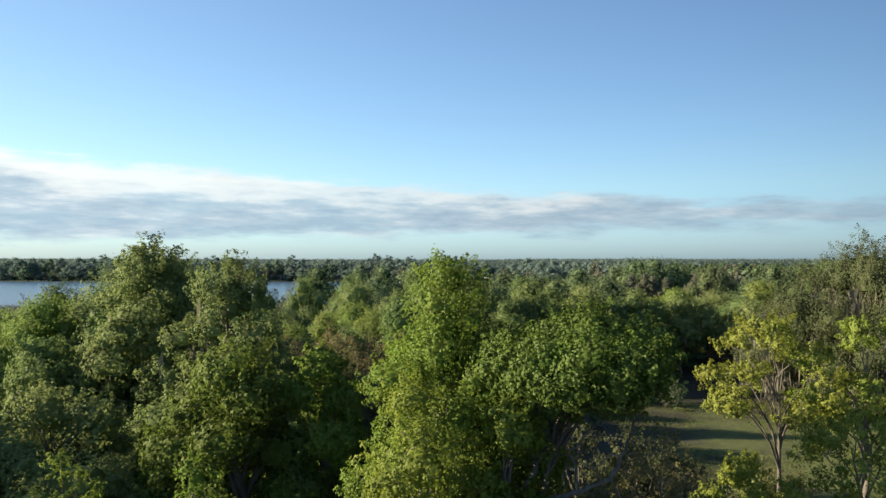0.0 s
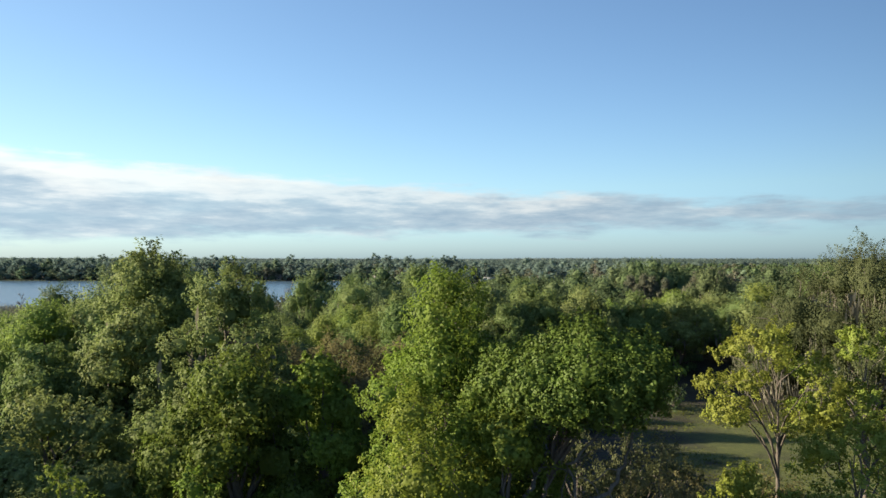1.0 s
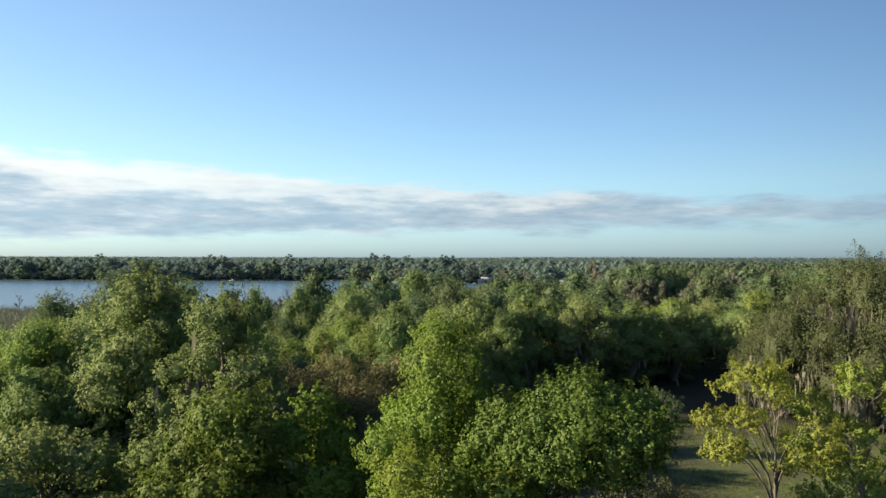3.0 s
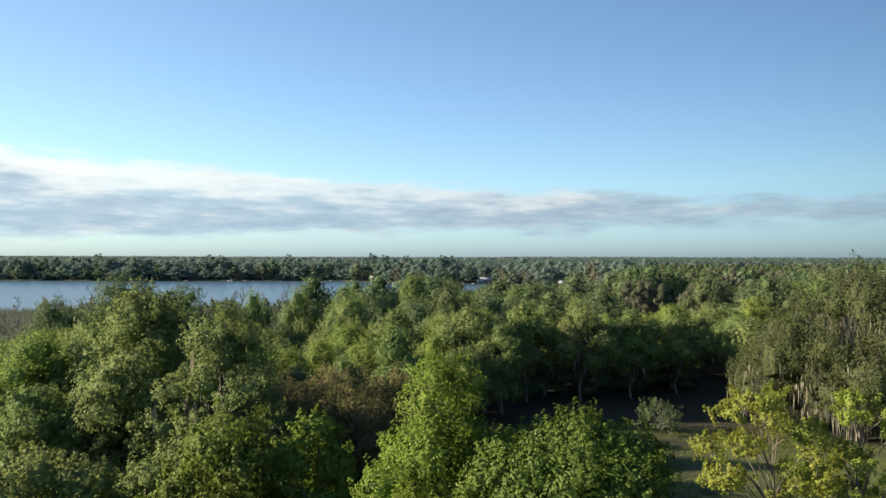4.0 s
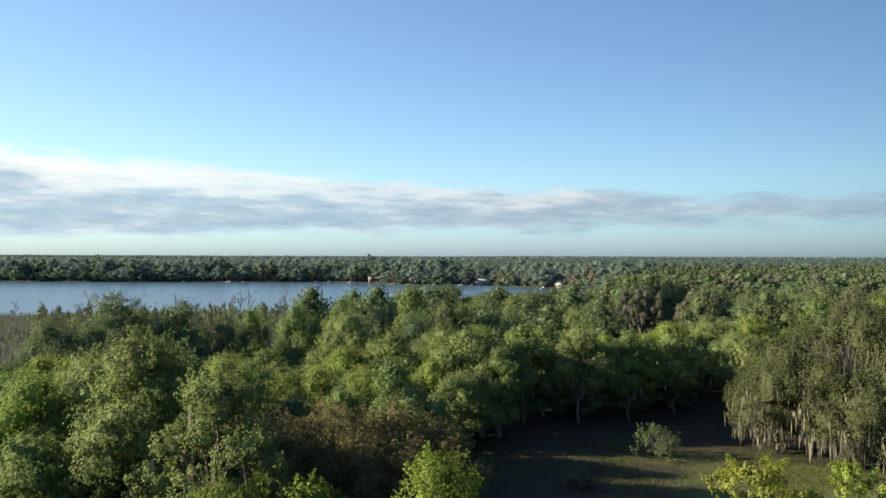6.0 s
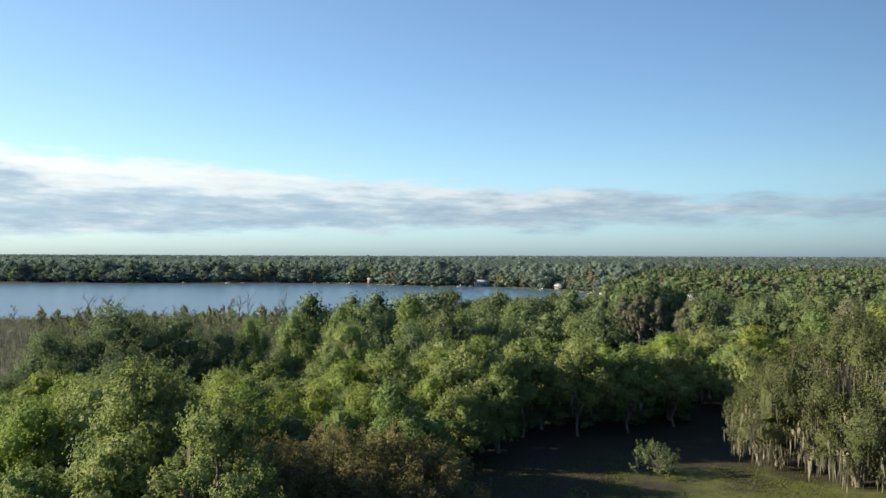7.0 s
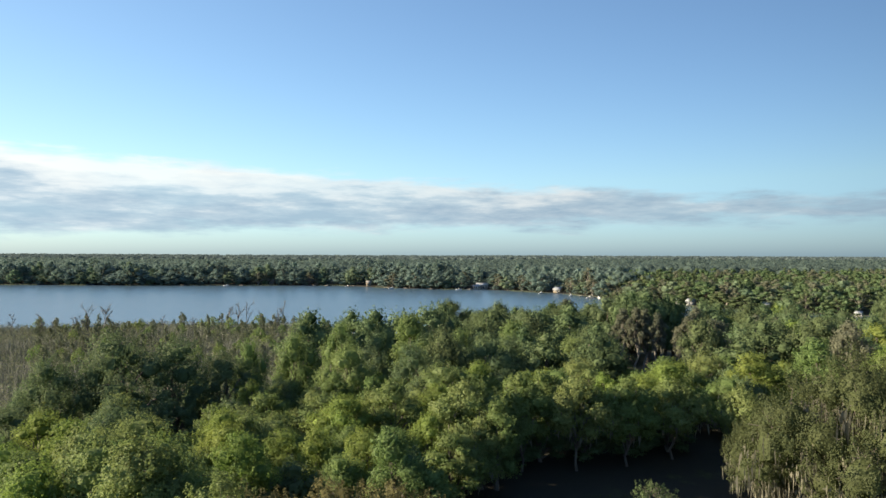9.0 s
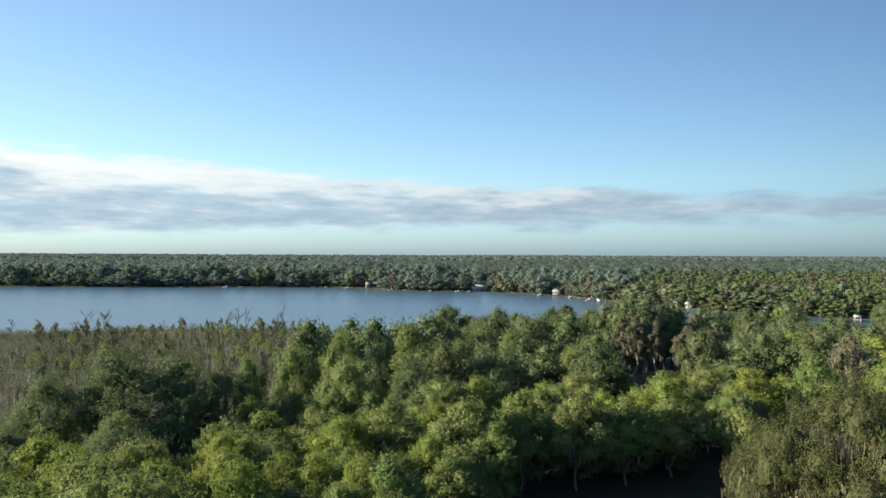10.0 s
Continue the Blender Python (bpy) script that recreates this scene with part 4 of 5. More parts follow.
def joined(name, jobs, label):
    """Many trees of a few sorts as one mesh: jobs of sort and pose."""
    out = {}
    for key, m in jobs:
        for c in SORTS[key][0].children:
            if c.name.startswith("moss"):
                continue
            out.setdefault(c.data.name, (c.data, []))[1].append(m)
    for me, ms in out.values():
        if not me.name.startswith("crown"):
            continue
        v = np.empty(len(me.vertices) * 3, np.float32)
        me.vertices.foreach_get("co", v)
        v = np.c_[v.reshape(-1, 3), np.ones(len(me.vertices))]
        f = np.empty(len(me.loops), np.int32)
        me.loops.foreach_get("vertex_index", f)
        k = len(me.loops) // len(me.polygons)
        f = f.reshape(-1, k)
        vs = np.concatenate([(v @ np.array(m).T)[:, :3] for m in ms])
        fs = np.concatenate([f + i * len(v) for i in range(len(ms))])
        tagged(new(name, mesh_from(name, vs, fs, me.materials[0])), label, "woods", kind="stuff")


LATER = []
CLEARINGS = [(40, 609), (94, 550), (-61, 648), (153, 420), (186, 390), (208, 352)]
FAR = ["far_round", "far_tall", "far_light", "far_grey"]


def belt(points, depth, gap, low, high, weights, seed, keys=FAR):
    """Rows of trees along a stretch of shore, going back from it."""
    r = np.random.default_rng(seed)
    for (ax, ay), (bx, by) in zip(points, points[1:]):
        ln = math.hypot(bx - ax, by - ay)
        nx, ny = -(by - ay) / ln, (bx - ax) / ln
        for row in range(-1, depth):
            k = 0.0
            while k < ln:
                off = 7 + row * gap * 1.1 + r.uniform(-3, 3) if row >= 0 else r.uniform(4, 6)
                x, y = ax + (bx - ax) * k / ln + nx * off, ay + (by - ay) * k / ln + ny * off
                clear = row > 1 or all(math.hypot(x - a, y - b) > 11 for a, b in CLEARINGS)
                if clear and shore([x], [y])[0] > 3 and abs(x) < 0.78 * y:
                    big = r.uniform(0.5, 0.95) if row == 0 else 1.0 if row > 0 else r.uniform(0.2, 0.4)
                    key = keys[r.choice(4, p=weights)]
                    job = (x, y, ground_at(x, y) + r.uniform(low, high) * big, r.uniform(0, 360), r.uniform(0.95, 1.35) if row >= 0 else r.uniform(0.35, 0.55))
                    if row > 1 and keys is FAR:
                        key = "back_far"
                    if row < 2:
                        plant(key, *job)
                    else:
                        LATER.append((key, stand(None, *job, SORTS[key][1])))
                k += gap * r.uniform(0.7, 1.3)


belt(FAR_SHORE[13:17][::-1], 4, 13, 14, 23, [0.45, 0.25, 0.2, 0.1], 61)
belt(FAR_SHORE[5:14][::-1], 4, 12, 14, 23, [0.35, 0.3, 0.15, 0.2], 62)
belt(FAR_SHORE[1:6][::-1], 4, 12, 10, 15, [0.3, 0.22, 0.2, 0.28], 63, ["far_oak", "far_green", "far_light", "far_grey"])
for x, y, top in ((-64, 676, 21), (-146, 680, 19.5), (-52, 668, 19), (-30, 650, 18.5), (2, 640, 19), (10, 640, 18.5), (-210, 685, 18), (-330, 690, 19.5), (-222, 690, 19)):
    plant("pine", x, y, top - 1.2, x * 7 % 360, 1.35)


def canopy(name, x_of, y0, y1, n, per, size, z0, z1, mat, label, seed):
    """Far woods: many lumpy crowns of leaf clumps in one mesh."""
    r = np.random.default_rng(seed)
    y = y0 * (y1 / y0) ** r.uniform(0, 1, n)
    x = y * r.uniform(-x_of, x_of, n)
    ok = shore(x, y) > 12
    x, y = x[ok], y[ok]
    n = len(x)
    s = size * r.uniform(0.6, 1.4, n) * (y / y0) ** 0.5
    top = z0 + (z1 - z0) * r.uniform(0, 1, n) ** 1.6
    d = unit(r.normal(size=(n, per, 3)) + [0, -0.2, 0.5])
    d[..., 2] = np.abs(d[..., 2])
    lump = 1 + 0.25 * np.sin(d[..., :1] * 5 + np.arange(n)[:, None, None]) * np.sin(d[..., 1:2] * 4)
    c = d * lump * np.stack([s, s, s * 0 + 8.0], -1)[:, None] * r.uniform(0.8, 1.05, (n, per, 1)) + np.stack([x, y, land(x, y) + top - 8.0], -1)[:, None]
    leaf = np.repeat(s * 0.15, per)
    v, f = leaf_quads(r, c.reshape(-1, 3), (d * 0.9 + 0.4 * r.normal(size=d.shape)).reshape(-1, 3), leaf, leaf * 0.9, plain=True)
    bv, bf = blob(r, np.zeros(3), 1.0, 2, 1.0)
    bv, keep = bv / 1.15, [q for q in bf if bv[q, 2].mean() > -0.3]
    bf = np.array(keep)
    bf = np.concatenate([bf[:, [0, 1, 2]], bf[:, [0, 2, 3]]])
    a = r.uniform(0, 6.28, n)
    ca, sa = np.cos(a)[:, None], np.sin(a)[:, None]
    m = np.stack([bv[:, 0] * ca - bv[:, 1] * sa, bv[:, 0] * sa + bv[:, 1] * ca, np.broadcast_to(bv[:, 2], (n, len(bv)))], -1)
    m = m * np.stack([s, s, s * 0 + 8.0], -1)[:, None] * 0.9 + np.stack([x, y, land(x, y) + top - 8.0], -1)[:, None]
    mf = bf[None] + (np.arange(n) * len(bv))[:, None, None]
    v, f = np.concatenate([m.reshape(-1, 3), v]), np.concatenate([mf.reshape(-1, 3), f + n * len(bv)])
    tagged(new(name, mesh_from(name, v, f, mat)), label, "woods", kind="stuff")


# both greens are paled and blued for haze, greyer towards the horizon
FAR_WOODS_HAZED = leaves_of("far_woods_hazed_leaves", (0.083, 0.114, 0.099), (0.125, 0.172, 0.15), (0.175, 0.241, 0.21), 0.55, 0.0, 0.05)
HORIZON_WOODS_HAZED = leaves_of("horizon_woods_hazed_leaves", (0.089, 0.115, 0.112), (0.135, 0.175, 0.17), (0.189, 0.245, 0.238), 0.4, 0.0, 0.03)
canopy("far_woods", 0.72, 690, 1700, 4600, 48, 8.0, 14, 18.5, FAR_WOODS_HAZED, "unbroken woods beyond the lake", 71)
canopy("far_woods", 0.72, 1600, 4700, 4400, 28, 11.0, 17.5, 21.5, HORIZON_WOODS_HAZED, "woods that run to the horizon", 72)
scatter(["back_oak", "back_green", "back_grey"], [0.36, 0.36, 0.28], 150, 560, 330, 690, 10.6, 11.0, 16.0, (1.0, 1.45), keep=lambda x, y: 0.22 < x / y < 0.82, seed=73, later=LATER)
joined("shore_woods", LATER, "close-standing green trees of the far woods")

# ---- the marsh ----
def marsh():
    r = np.random.default_rng(81)
    n = 11500
    x, y = r.uniform(-210, -25, n), r.uniform(88, 292, n)
    d = shore(x, y)
    ok = (d > -3) & (x / y < -0.2 + 0.05 * r.normal(size=n)) & (x / y > -0.8) & (y > 104 + 14 * np.sin(x * 0.05))
    x, y = x[ok], y[ok]
    z = np.maximum(land(x, y), WATER)
    # bare stems
    k = 11
    X, Y, Z = (np.repeat(a, k) for a in (x, y, z))
    m = len(X)
    X, Y = X + r.normal(size=m) * 0.6, Y + r.normal(size=m) * 0.6
    h = r.uniform(1.2, 4.2, m) * (0.7 + 0.5 * np.sin(X * 0.09) * np.sin(Y * 0.07))
    w = r.uniform(0.03, 0.08, m)
    tip = np.c_[X + r.normal(size=m) * 0.35, Y + r.normal(size=m) * 0.35, Z + h]
    a = r.uniform(0, np.pi, m)
    e = np.c_[np.cos(a), np.sin(a), np.zeros(m)] * w[:, None]
    foot = np.c_[X, Y, Z - 0.2]
    v = np.stack([foot - e, foot + e, tip], 1).reshape(-1, 3)
    tagged(new("marsh_reeds", mesh_from("marsh_reeds", v, np.arange(m * 3).reshape(-1, 3), DEAD)), "grey-brown dead reeds and stems on the marsh", "reeds", kind="stuff")
    # low scrub of small leaves
    n = len(x)
    per = 17
    c = np.c_[np.repeat(x, per), np.repeat(y, per), np.repeat(z, per)]
    c = c + r.normal(size=c.shape) * [1.0, 1.0, 0.3]
    c[:, 2] += r.uniform(0.1, 1.0, len(c)) ** 1.3 * np.repeat(r.uniform(0.8, 3.4, n), per)
    v, f = leaf_quads(r, c, r.normal(size=c.shape) + [0, 0, 0.4], 0.42, 0.26, plain=True)
    tagged(new("marsh_scrub", mesh_from("marsh_scrub", v, f, LEAF_MARSH)), "olive and grey willow scrub on the marsh", "scrub", kind="stuff")


marsh()

# ---- the lawn's own things ----
place(grow("lawn_shrub", 91, 2.9, 4.0, 0.0, 22, 0.11, 4200, LEAF_MID, BARK, "round", 0.5, 0.0, stem=0.07, core=0.0, label="round green shrub standing alone on the lawn", category="shrub"), 19.3, 61.5)
place(grow("low_bush", 92, 1.5, 2.0, 0.1, 10, 0.16, 1500, LEAF_DARK, BARK, "round", 0.4, 0.3, stem=0.05, label="small dark bush on the lawn", category="bush"), 10.6, 52.5)
place(grow("bare_tree", 93, 8.6, 3.0, 3.6, 14, 0.075, 5000, LEAF_BROWN, BARK, "round", 0.5, 0.2, stem=0.09, core=0.0, label="thin brown twiggy tree under the leaning oak"), 5.2, 17.0)


def fallen_log(x, y, turn, ln, r):
    g = np.random.default_rng(int(x * 10) + 400)
    root = tagged(new("fallen_log"), "mottled grey fallen log with broken limbs on the grass", "log")
    s = Shape()
    t = np.linspace(0, ln, 9)
    p = np.c_[t, 0.18 * np.sin(t * 1.1), r * 0.8 + 0.05 * np.sin(t * 2)]
    s.tube(p, r * np.linspace(1.1, 0.45, 9), 8)
    part("stem", s.mesh("log_stem", BARK), root)
    for k, (u, dx, dy, dz) in enumerate(((0.4, 0.8, 0.9, 1.0), (0.6, 0.9, -0.8, 0.7), (0.78, 0.9, 0.5, 1.1))):
        b = Shape()
        a = p[int(u * 8)]
        b.tube(bend(g, a, a + np.array([dx, dy, dz]) * 1.3, 5, 0.06), np.linspace(r * 0.5, r * 0.15, 5), 6)
        part("broken_limb", b.mesh("broken_limb", BARK), root)
    root.matrix_basis = pose(x, y, ground_at(x, y), 0, 0, turn)


fallen_log(4.6, 36.5, 22, 5.0, 0.2)
fallen_log(8.6, 40.5, 115, 3.6, 0.14)


def grass_tufts():
    """Longer grass on the lawn between the trees."""
    r = np.random.default_rng(95)
    n = 60000
    x, y = r.uniform(-2, 34, n), r.uniform(26, 66, n)
    ok = np.sin(x * 0.5 + np.sin(y * 0.4)) + np.sin(y * 0.33 + 1) + r.normal(size=n) * 0.7 > 0.0
    x, y = x[ok], y[ok]
    n = len(x)
    c = np.c_[x, y, land(x, y)]
    a = r.uniform(0, np.pi, n)
    e = np.c_[np.cos(a), np.sin(a), np.zeros(n)] * r.uniform(0.02, 0.06, n)[:, None]
    tip = c + np.c_[r.normal(size=(n, 2)) * 0.08, r.uniform(0.04, 0.13, n)]
    v = np.stack([c - e, c + e, tip], 1).reshape(-1, 3)
    m = leaves_of("grass_blades", (0.055, 0.074, 0.016), (0.092, 0.115, 0.024), (0.14, 0.158, 0.04), 0.3, 0.0)
    tagged(new("grass_tufts", mesh_from("grass_tufts", v, np.arange(n * 3).reshape(-1, 3), m)), "uneven yellowish grass on the lawn", "grass", kind="stuff")


grass_tufts()


# ---- dead trees standing in the marsh ----
def snag(seed, x, y, tall, arms, lean):
    g = np.random.default_rng(seed)
    root = tagged(new("dead_tree"), "bare grey dead tree standing in the marsh", "dead tree", "dead trees in the marsh")
    s = Shape()
    t = np.linspace(-0.5, tall, 8)
    p = np.c_[lean * t / tall + g.normal(size=8) * 0.12, g.normal(size=8) * 0.12, t]
    s.tube(p, np.linspace(0.2, 0.06, 8) * (tall / 9) ** 0.5, 6)
    part("trunk", s.mesh("snag_trunk", SNAG), root)
    for k in range(arms):
        a = p[g.integers(2, 7)]
        th = g.uniform(0, 6.28)
        ln = tall * g.uniform(0.3, 0.55)
        e = a + np.array([math.cos(th) * 0.5, math.sin(th) * 0.5, 0.85]) * ln
        b = Shape()
        b.tube(bend(g, a, e, 6, 0.12), np.linspace(0.11, 0.05, 6), 5)
        for _ in range(5):
            c = a + (e - a) * g.uniform(0.4, 1.0)
            b.tube(bend(g, c, c + unit(g.normal(size=3) + [0, 0, 0.9]) * ln * 0.35, 4, 0.06), np.linspace(0.06, 0.035, 4), 4)
        part("limb", b.mesh("snag_limb", SNAG), root)
    root.matrix_basis = pose(x, y, max(ground_at(x, y), WATER - 0.4), 0, 0, g.uniform(0, 360))


for i, (x, y, tall, arms, lean) in enumerate((
        (-120, 247, 8.5, 8, 0.8), (-116, 249, 8.8, 8, 1.2), (-124, 246, 7.0, 6, -1.0), (-140, 254, 6.0, 5, 0.5), (-152, 256, 6.2, 5, -0.4), (-134, 250, 5.0, 4, 0.3),
        (-75, 271, 9.6, 5, 0.3), (-71.5, 270, 10.5, 3, 0.0), (-78, 268, 7.5, 6, -0.6), (-60, 272, 8.6, 4, 0.3), (-57.5, 271, 9.4, 4, 0.2), (-66, 270, 6.0, 3, 0.2),
        (-50, 268, 5.5, 3, 0.1), (-100, 262, 5.0, 4, 0.4), (-90, 266, 5.5, 4, 0.3))):
    snag(300 + i, x, y, tall, arms, lean)

# young trees and willows in the marsh
sort("willow", 6, "willow", 57, 6, 3.6, 0.4, 16, 0.3, 900, LEAF_MARSH, DEAD, "column", 0.7, 0.0, twigs=0, plain=True,
     label="thin grey-green willow on the marsh", category="willow", group="marsh willows", core=0.0)
sort("marsh_bush", 6, "marsh_bush", 58, 6, 7, 0.3, 14, 0.36, 1000, LEAF_GREEN, DEAD, "round", 0.4, 0.2, twigs=0, plain=True,
     label="green bush on the marsh", category="bush", group="marsh willows", core=0.0)
scatter(["willow", "marsh_bush"], [0.75, 0.25], -150, -28, 130, 285, 5.8, 3.0, 7.2, (0.5, 0.9), keep=lambda x, y: -0.56 < x / y < -0.2 + 0.0006 * (y - 140), seed=12)
for x, y, top in ((-86, 262, -1.6), (-83, 258, -3.0), (-66, 262, -3.0), (-70, 250, -3.4)):
    plant("marsh_bush", x, y, top, x * 11 % 360, 0.5)

# ---- houses, docks and boats on the far shore ----
WALL = solid("pale_siding", (0.28, 0.27, 0.25), (0.36, 0.35, 0.33), 1.5, 0.8, 0.1)
TAN = solid("tan_siding", (0.2, 0.165, 0.12), (0.28, 0.235, 0.175), 1.5, 0.8, 0.1)
METAL = solid("pale_metal_roof", (0.3, 0.32, 0.34), (0.4, 0.42, 0.44), 1.0, 0.45, 0.1, (1, 8, 1), 0.2)
SHINGLE = solid("grey_shingles", (0.16, 0.15, 0.14), (0.26, 0.25, 0.24), 3.0, 0.9, 0.3)
WOOD = solid("weathered_planks", (0.2, 0.18, 0.15), (0.34, 0.31, 0.27), 2.0, 0.9, 0.3, (1, 6, 1))
PANE = solid("dark_window_glass", (0.02, 0.025, 0.03), (0.03, 0.035, 0.04), 1.0, 0.1, 0.0)
WHITE = solid("white_gelcoat", (0.5, 0.51, 0.52), (0.6, 0.6, 0.6), 1.0, 0.35, 0.05)


def gable(s, w, d, z, rise, over=0.5, thick=0.18):
    a, b = w / 2 + over, d / 2 + over
    for k in (-1, 1):
        v = [(-a, k * b, z - over * rise / (d / 2)), (a, k * b, z - over * rise / (d / 2)), (a, 0, z + rise), (-a, 0, z + rise)]
        v += [(p, q, r + thick) for p, q, r in v]
        s.add(v, [(0, 1, 2, 3), (4, 7, 6, 5), (0, 4, 5, 1), (1, 5, 6, 2), (2, 6, 7, 3), (3, 7, 4, 0)])


def house(x, y, turn, w, d, h, rise, wall, roof, label, windows=4):
    root = tagged(new("house"), label, "house", "lakeside houses")
    s = Shape()
    s.box(0, 0, h / 2 - 0.3, w, d, h + 0.6)
    for k in (-1, 1):
        v = [(k * (w / 2 - 0.1), -d / 2, h), (k * (w / 2 - 0.1), d / 2, h), (k * (w / 2 - 0.1), 0, h + rise), (k * (w / 2 - 0.1), 0, h + rise)]
        v = v + [(a - k * 0.12, b, c) for a, b, c in v]
        s.add(v, [(0, 1, 2, 3), (4, 5, 6, 7), (0, 1, 5, 4), (1, 2, 6, 5), (2, 0, 4, 6)])
    part("wall", s.mesh("house_wall", wall), root)
    s = Shape()
    gable(s, w, d, h, rise)
    part("roof", s.mesh("house_roof", roof), root)
    for i in range(windows):
        cx = -w / 2 + w * (i + 0.5) / windows
        door = i == windows // 2
        win = Shape()
        hz, cz = (2.05, 1.03) if door else (1.2, 1.5)
        for a, b, c, e in ((0, hz / 2, 1.2, 0.1), (0, -hz / 2, 1.2, 0.1), (-0.55, 0, 0.1, hz), (0.55, 0, 0.1, hz)):
            win.box(cx + a, -d / 2 - 0.03, cz + b, c, 0.1, e)
        fr = part("door" if door else "window", win.mesh("opening_frame", WHITE), root)
        g = Shape()
        g.box(cx, -d / 2 - 0.01, cz, 1.02, 0.05, hz - 0.1)
        part("pane", g.mesh("pane", PANE), fr)
    root.matrix_basis = pose(x, y, ground_at(x, y) + 0.15, 0, 0, turn)
    return root


def dock(x, y, turn, ln, roofed):
    root = tagged(new("boathouse" if roofed else "dock"), "white-roofed open boathouse on posts over the water" if roofed else "weathered wooden dock on posts", "boathouse" if roofed else "dock", "docks")
    n = max(4, int(ln / 1.2))
    for i in range(n):
        s = Shape()
        s.box(0, -i * ln / n, 0.75, 1.8, ln / n - 0.04, 0.08)
        part("plank", s.mesh("plank", WOOD), root)
    for i in range(3):
        for k in (-0.8, 0.8):
            s = Shape()
            s.tube([(k, -i * ln / 2.2, -2.5), (k, -i * ln / 2.2, 0.95)], [0.1, 0.1], 6)
            part("post", s.mesh("post", WOOD), root)
    s = Shape()
    s.box(0, -ln, 0.72, 3.8, 3.0, 0.1)
    part("deck", s.mesh("deck", WOOD), root)
    if roofed:
        for a in (-1.3, 1.3):
            for b in (-1.0, 1.0):
                s = Shape()
                s.tube([(a, -ln + b, -2.5), (a, -ln + b, 2.3)], [0.11, 0.11], 6)
                part("post", s.mesh("roof_post", WHITE), root)
        s = Shape()
        gable(s, 3.0, 2.4, 2.3, 0.8, 0.3)
        r = part("roof", s.mesh("boathouse_roof", METAL), root)
        r.location.y = -ln
    root.matrix_basis = pose(x, y, WATER, 0, 0, turn)


def boat(x, y, turn, ln=5.0):
    root = tagged(new("motorboat"), "small white motorboat moored by the shore", "boat", "moored boats")
    t = np.linspace(0, 1, 8)
    half = 0.16 * ln * np.minimum(1, (1 - t) * 3) ** 0.6
    rows = []
    for u, hw in zip(t, half):
        zb = -0.25 + 0.35 * max(0, u - 0.6) / 0.4
        zt = 0.55 + 0.3 * u
        rows += [(u * ln - ln / 2, -hw, zt), (u * ln - ln / 2, -hw * 0.5, zb), (u * ln - ln / 2, hw * 0.5, zb), (u * ln - ln / 2, hw, zt)]
    f = [(i * 4 + j, i * 4 + 4 + j, i * 4 + 5 + j, i * 4 + 1 + j) for i in range(7) for j in range(3)]
    f += [(i * 4 + 3, i * 4 + 7, i * 4 + 4, i * 4) for i in range(7)] + [(0, 1, 2, 3)]
    s = Shape()
    s.add(rows, f)
    part("hull", s.mesh("hull", WHITE), root)
    s = Shape()
    s.box(0.1 * ln, 0, 1.0, 0.9, 1.0, 0.7)
    part("console", s.mesh("console", WHITE), root)
    s = Shape()
    s.box(-ln / 2 - 0.15, 0, 0.7, 0.35, 0.4, 0.9)
    part("outboard_motor", s.mesh("outboard", PANE), root)
    root.matrix_basis = pose(x, y, WATER + 0.1, 0, 0, turn)


house(41, 614, -8, 10, 7, 3.0, 1.6, WALL, METAL, "low pale lakeside house with a light metal roof", 4)
house(36, 608, -8, 6, 4, 2.2, 0.9, WALL, METAL, "small pale boathouse with a flat light roof", 3)
house(97, 556, -40, 6, 5, 2.6, 1.6, TAN, METAL, "white lakeside house with a pitched light roof", 4)
house(-61, 652, 10, 4, 4, 3.2, 1.6, TAN, SHINGLE, "small tan hut at the water's edge", 2)
house(-98, 680, 5, 12, 8, 3.0, 1.8, TAN, SHINGLE, "brown house half hidden by trees", 4)
house(-118, 682, 5, 11, 8, 3.0, 1.8, TAN, SHINGLE, "brown house half hidden by trees", 4)
house(-190, 676, 0, 12, 8, 3.0, 1.8, TAN, SHINGLE, "low tan house under shore trees", 4)
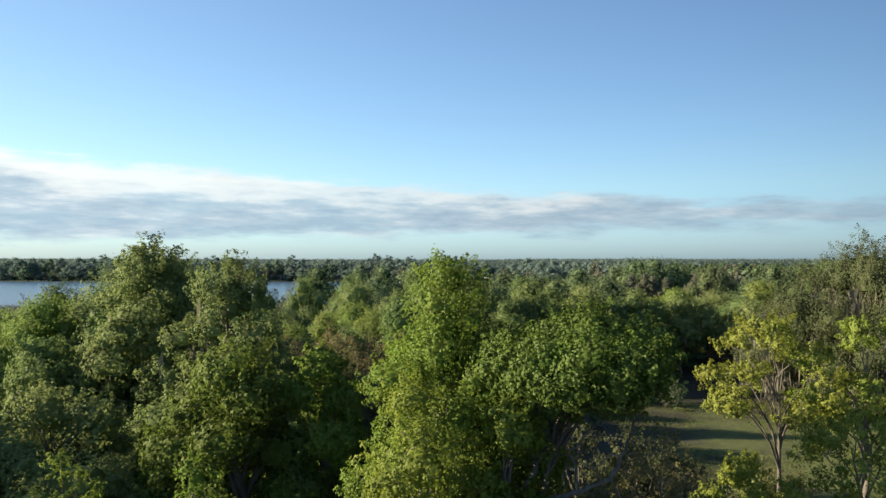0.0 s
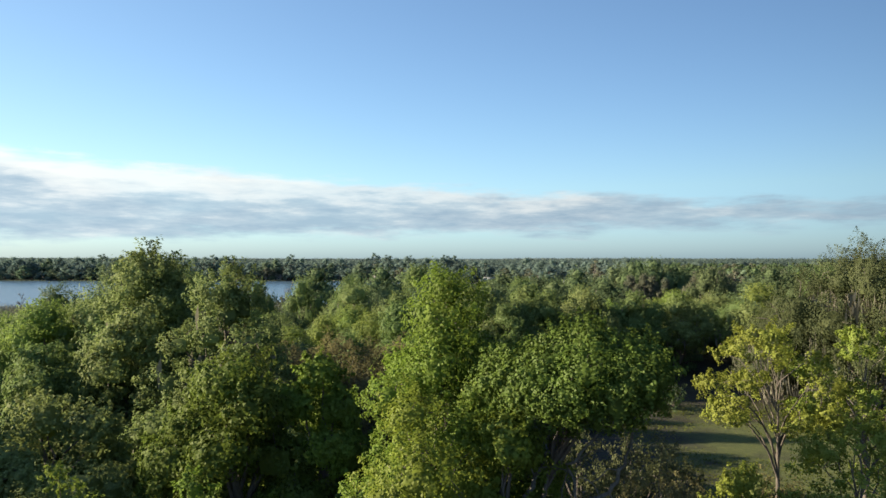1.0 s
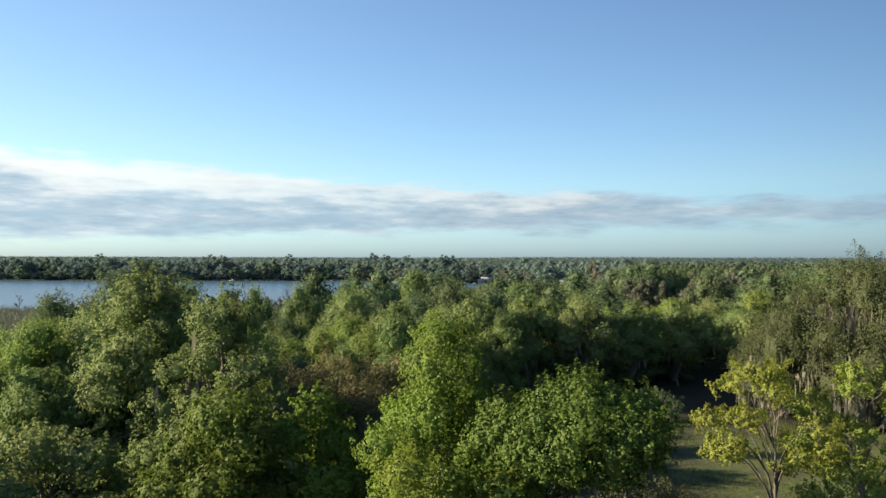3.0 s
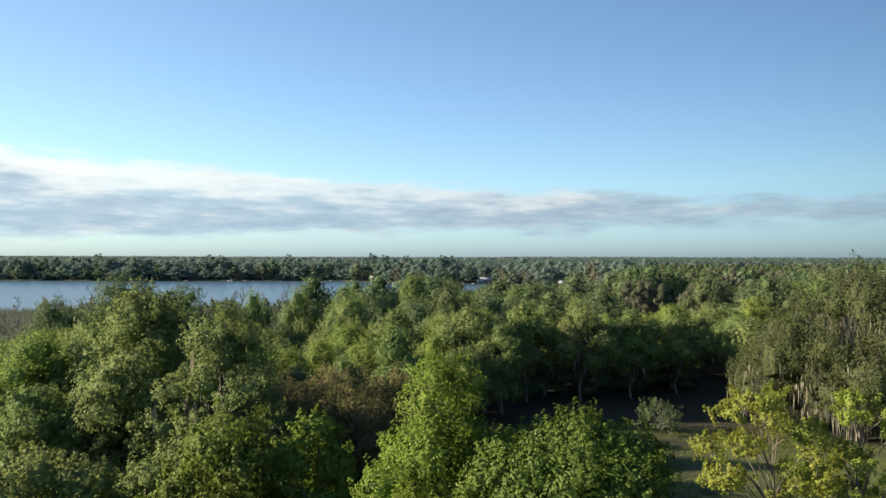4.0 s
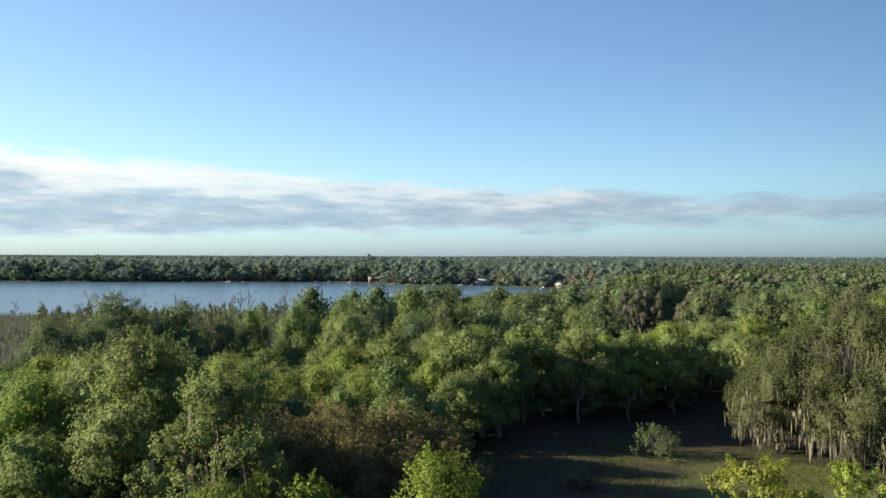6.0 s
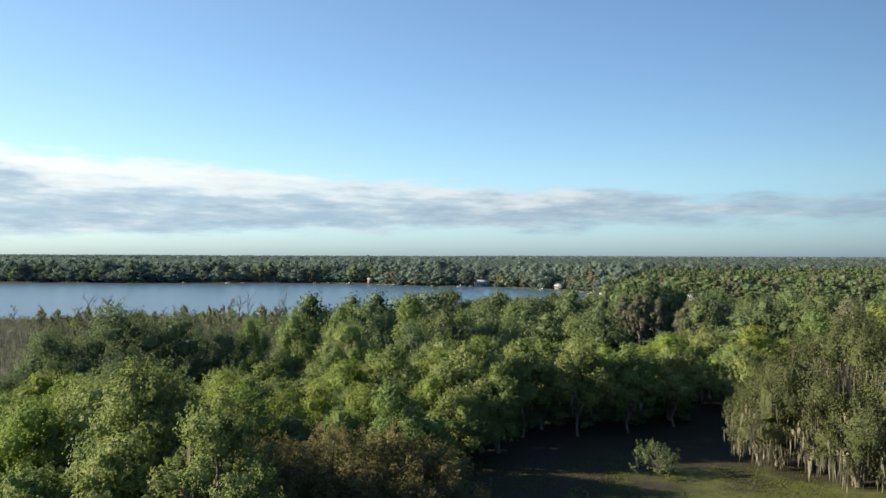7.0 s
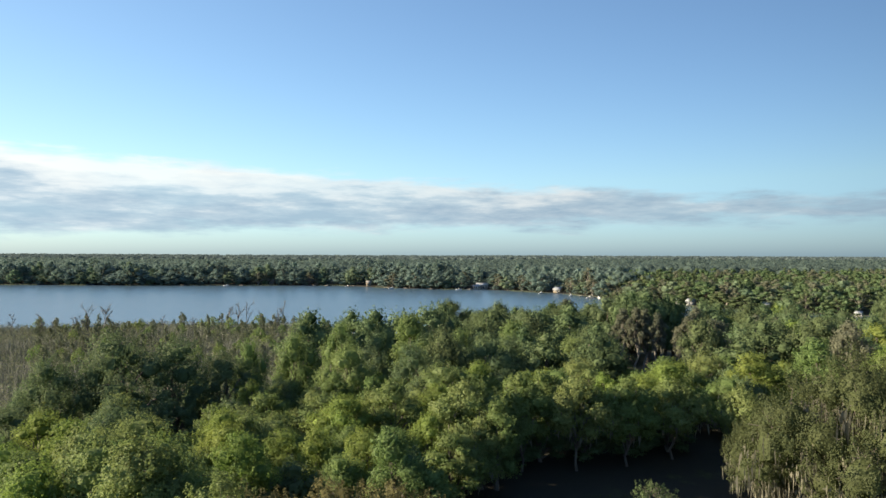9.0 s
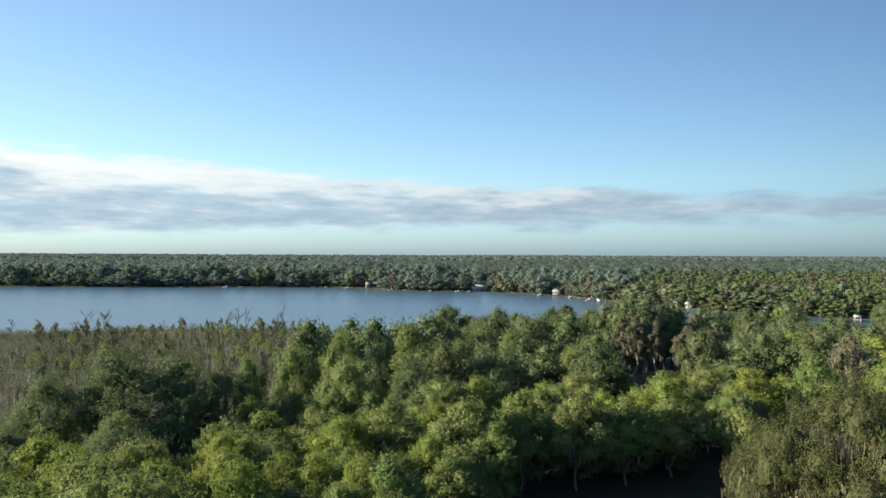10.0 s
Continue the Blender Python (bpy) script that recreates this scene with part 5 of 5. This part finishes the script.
house(-160, 680, 0, 11, 8, 3.0, 1.8, WALL, SHINGLE, "low pale house under shore trees", 4)
house(154, 424, -50, 4, 4, 2.4, 1.2, WALL, METAL, "white house by the creek", 3)
house(149, 431, -50, 4, 3.5, 2.4, 1.1, WALL, METAL, "white outbuilding by the creek", 2)
house(186, 395, -50, 3.5, 3, 2.3, 1.1, WALL, METAL, "small white shed by the creek", 2)
for x, y, turn, ln, roofed in ((211, 349, -40, 4, True), (118, 497, -65, 10, False), (112, 512, -60, 8, False), (30, 603, -5, 9, False), (-3, 607, 0, 9, False), (-24, 616, -10, 8, False),
                               (-40, 626, -20, 8, False), (-75, 655, -20, 10, False), (-100, 668, 0, 12, False), (-112, 667, 0, 10, False), (-178, 662, 0, 9, False), (-230, 657, 0, 8, False)):
    dock(x, y, turn, ln, roofed)
for x, y, turn in ((108, 494, 20), (100, 520, 60), (82, 548, 40), (-38, 616, 10), (-80, 648, 30), (-192, 654, 0), (20, 598, 0), (114, 490, 100)):
    boat(x, y, turn)


# a pale strip of bank along the far shore
def bank():
    r = np.random.default_rng(97)
    vs = []
    for (ax, ay), (bx, by) in zip(FAR_SHORE[2:16], FAR_SHORE[3:17]):
        ln = math.hypot(bx - ax, by - ay)
        n = int(ln * 7)
        t = r.uniform(0, 1, n)
        nx, ny = -(ay - by) / ln, -(bx - ax) / ln
        off = r.uniform(-1, 5, n)
        x, y = ax + (bx - ax) * t + nx * -off, ay + (by - ay) * t + ny * -off
        ok = np.sin(x * 0.11) + np.sin(y * 0.07 + x * 0.031) > -0.5
        vs.append(np.c_[x, y][ok])
    p = np.concatenate(vs)
    c = np.c_[p, np.maximum(land(p[:, 0], p[:, 1]), WATER) + r.uniform(0.1, 0.9, len(p))]
    v, f = leaf_quads(r, c, r.normal(size=c.shape) + [0, 0, 0.6], 0.9, 0.5, plain=True)
    tagged(new("shore_grass", mesh_from("shore_grass", v, f, LEAF_MARSH)), "pale green grass and reeds along the far bank", "grass", kind="stuff")


bank()
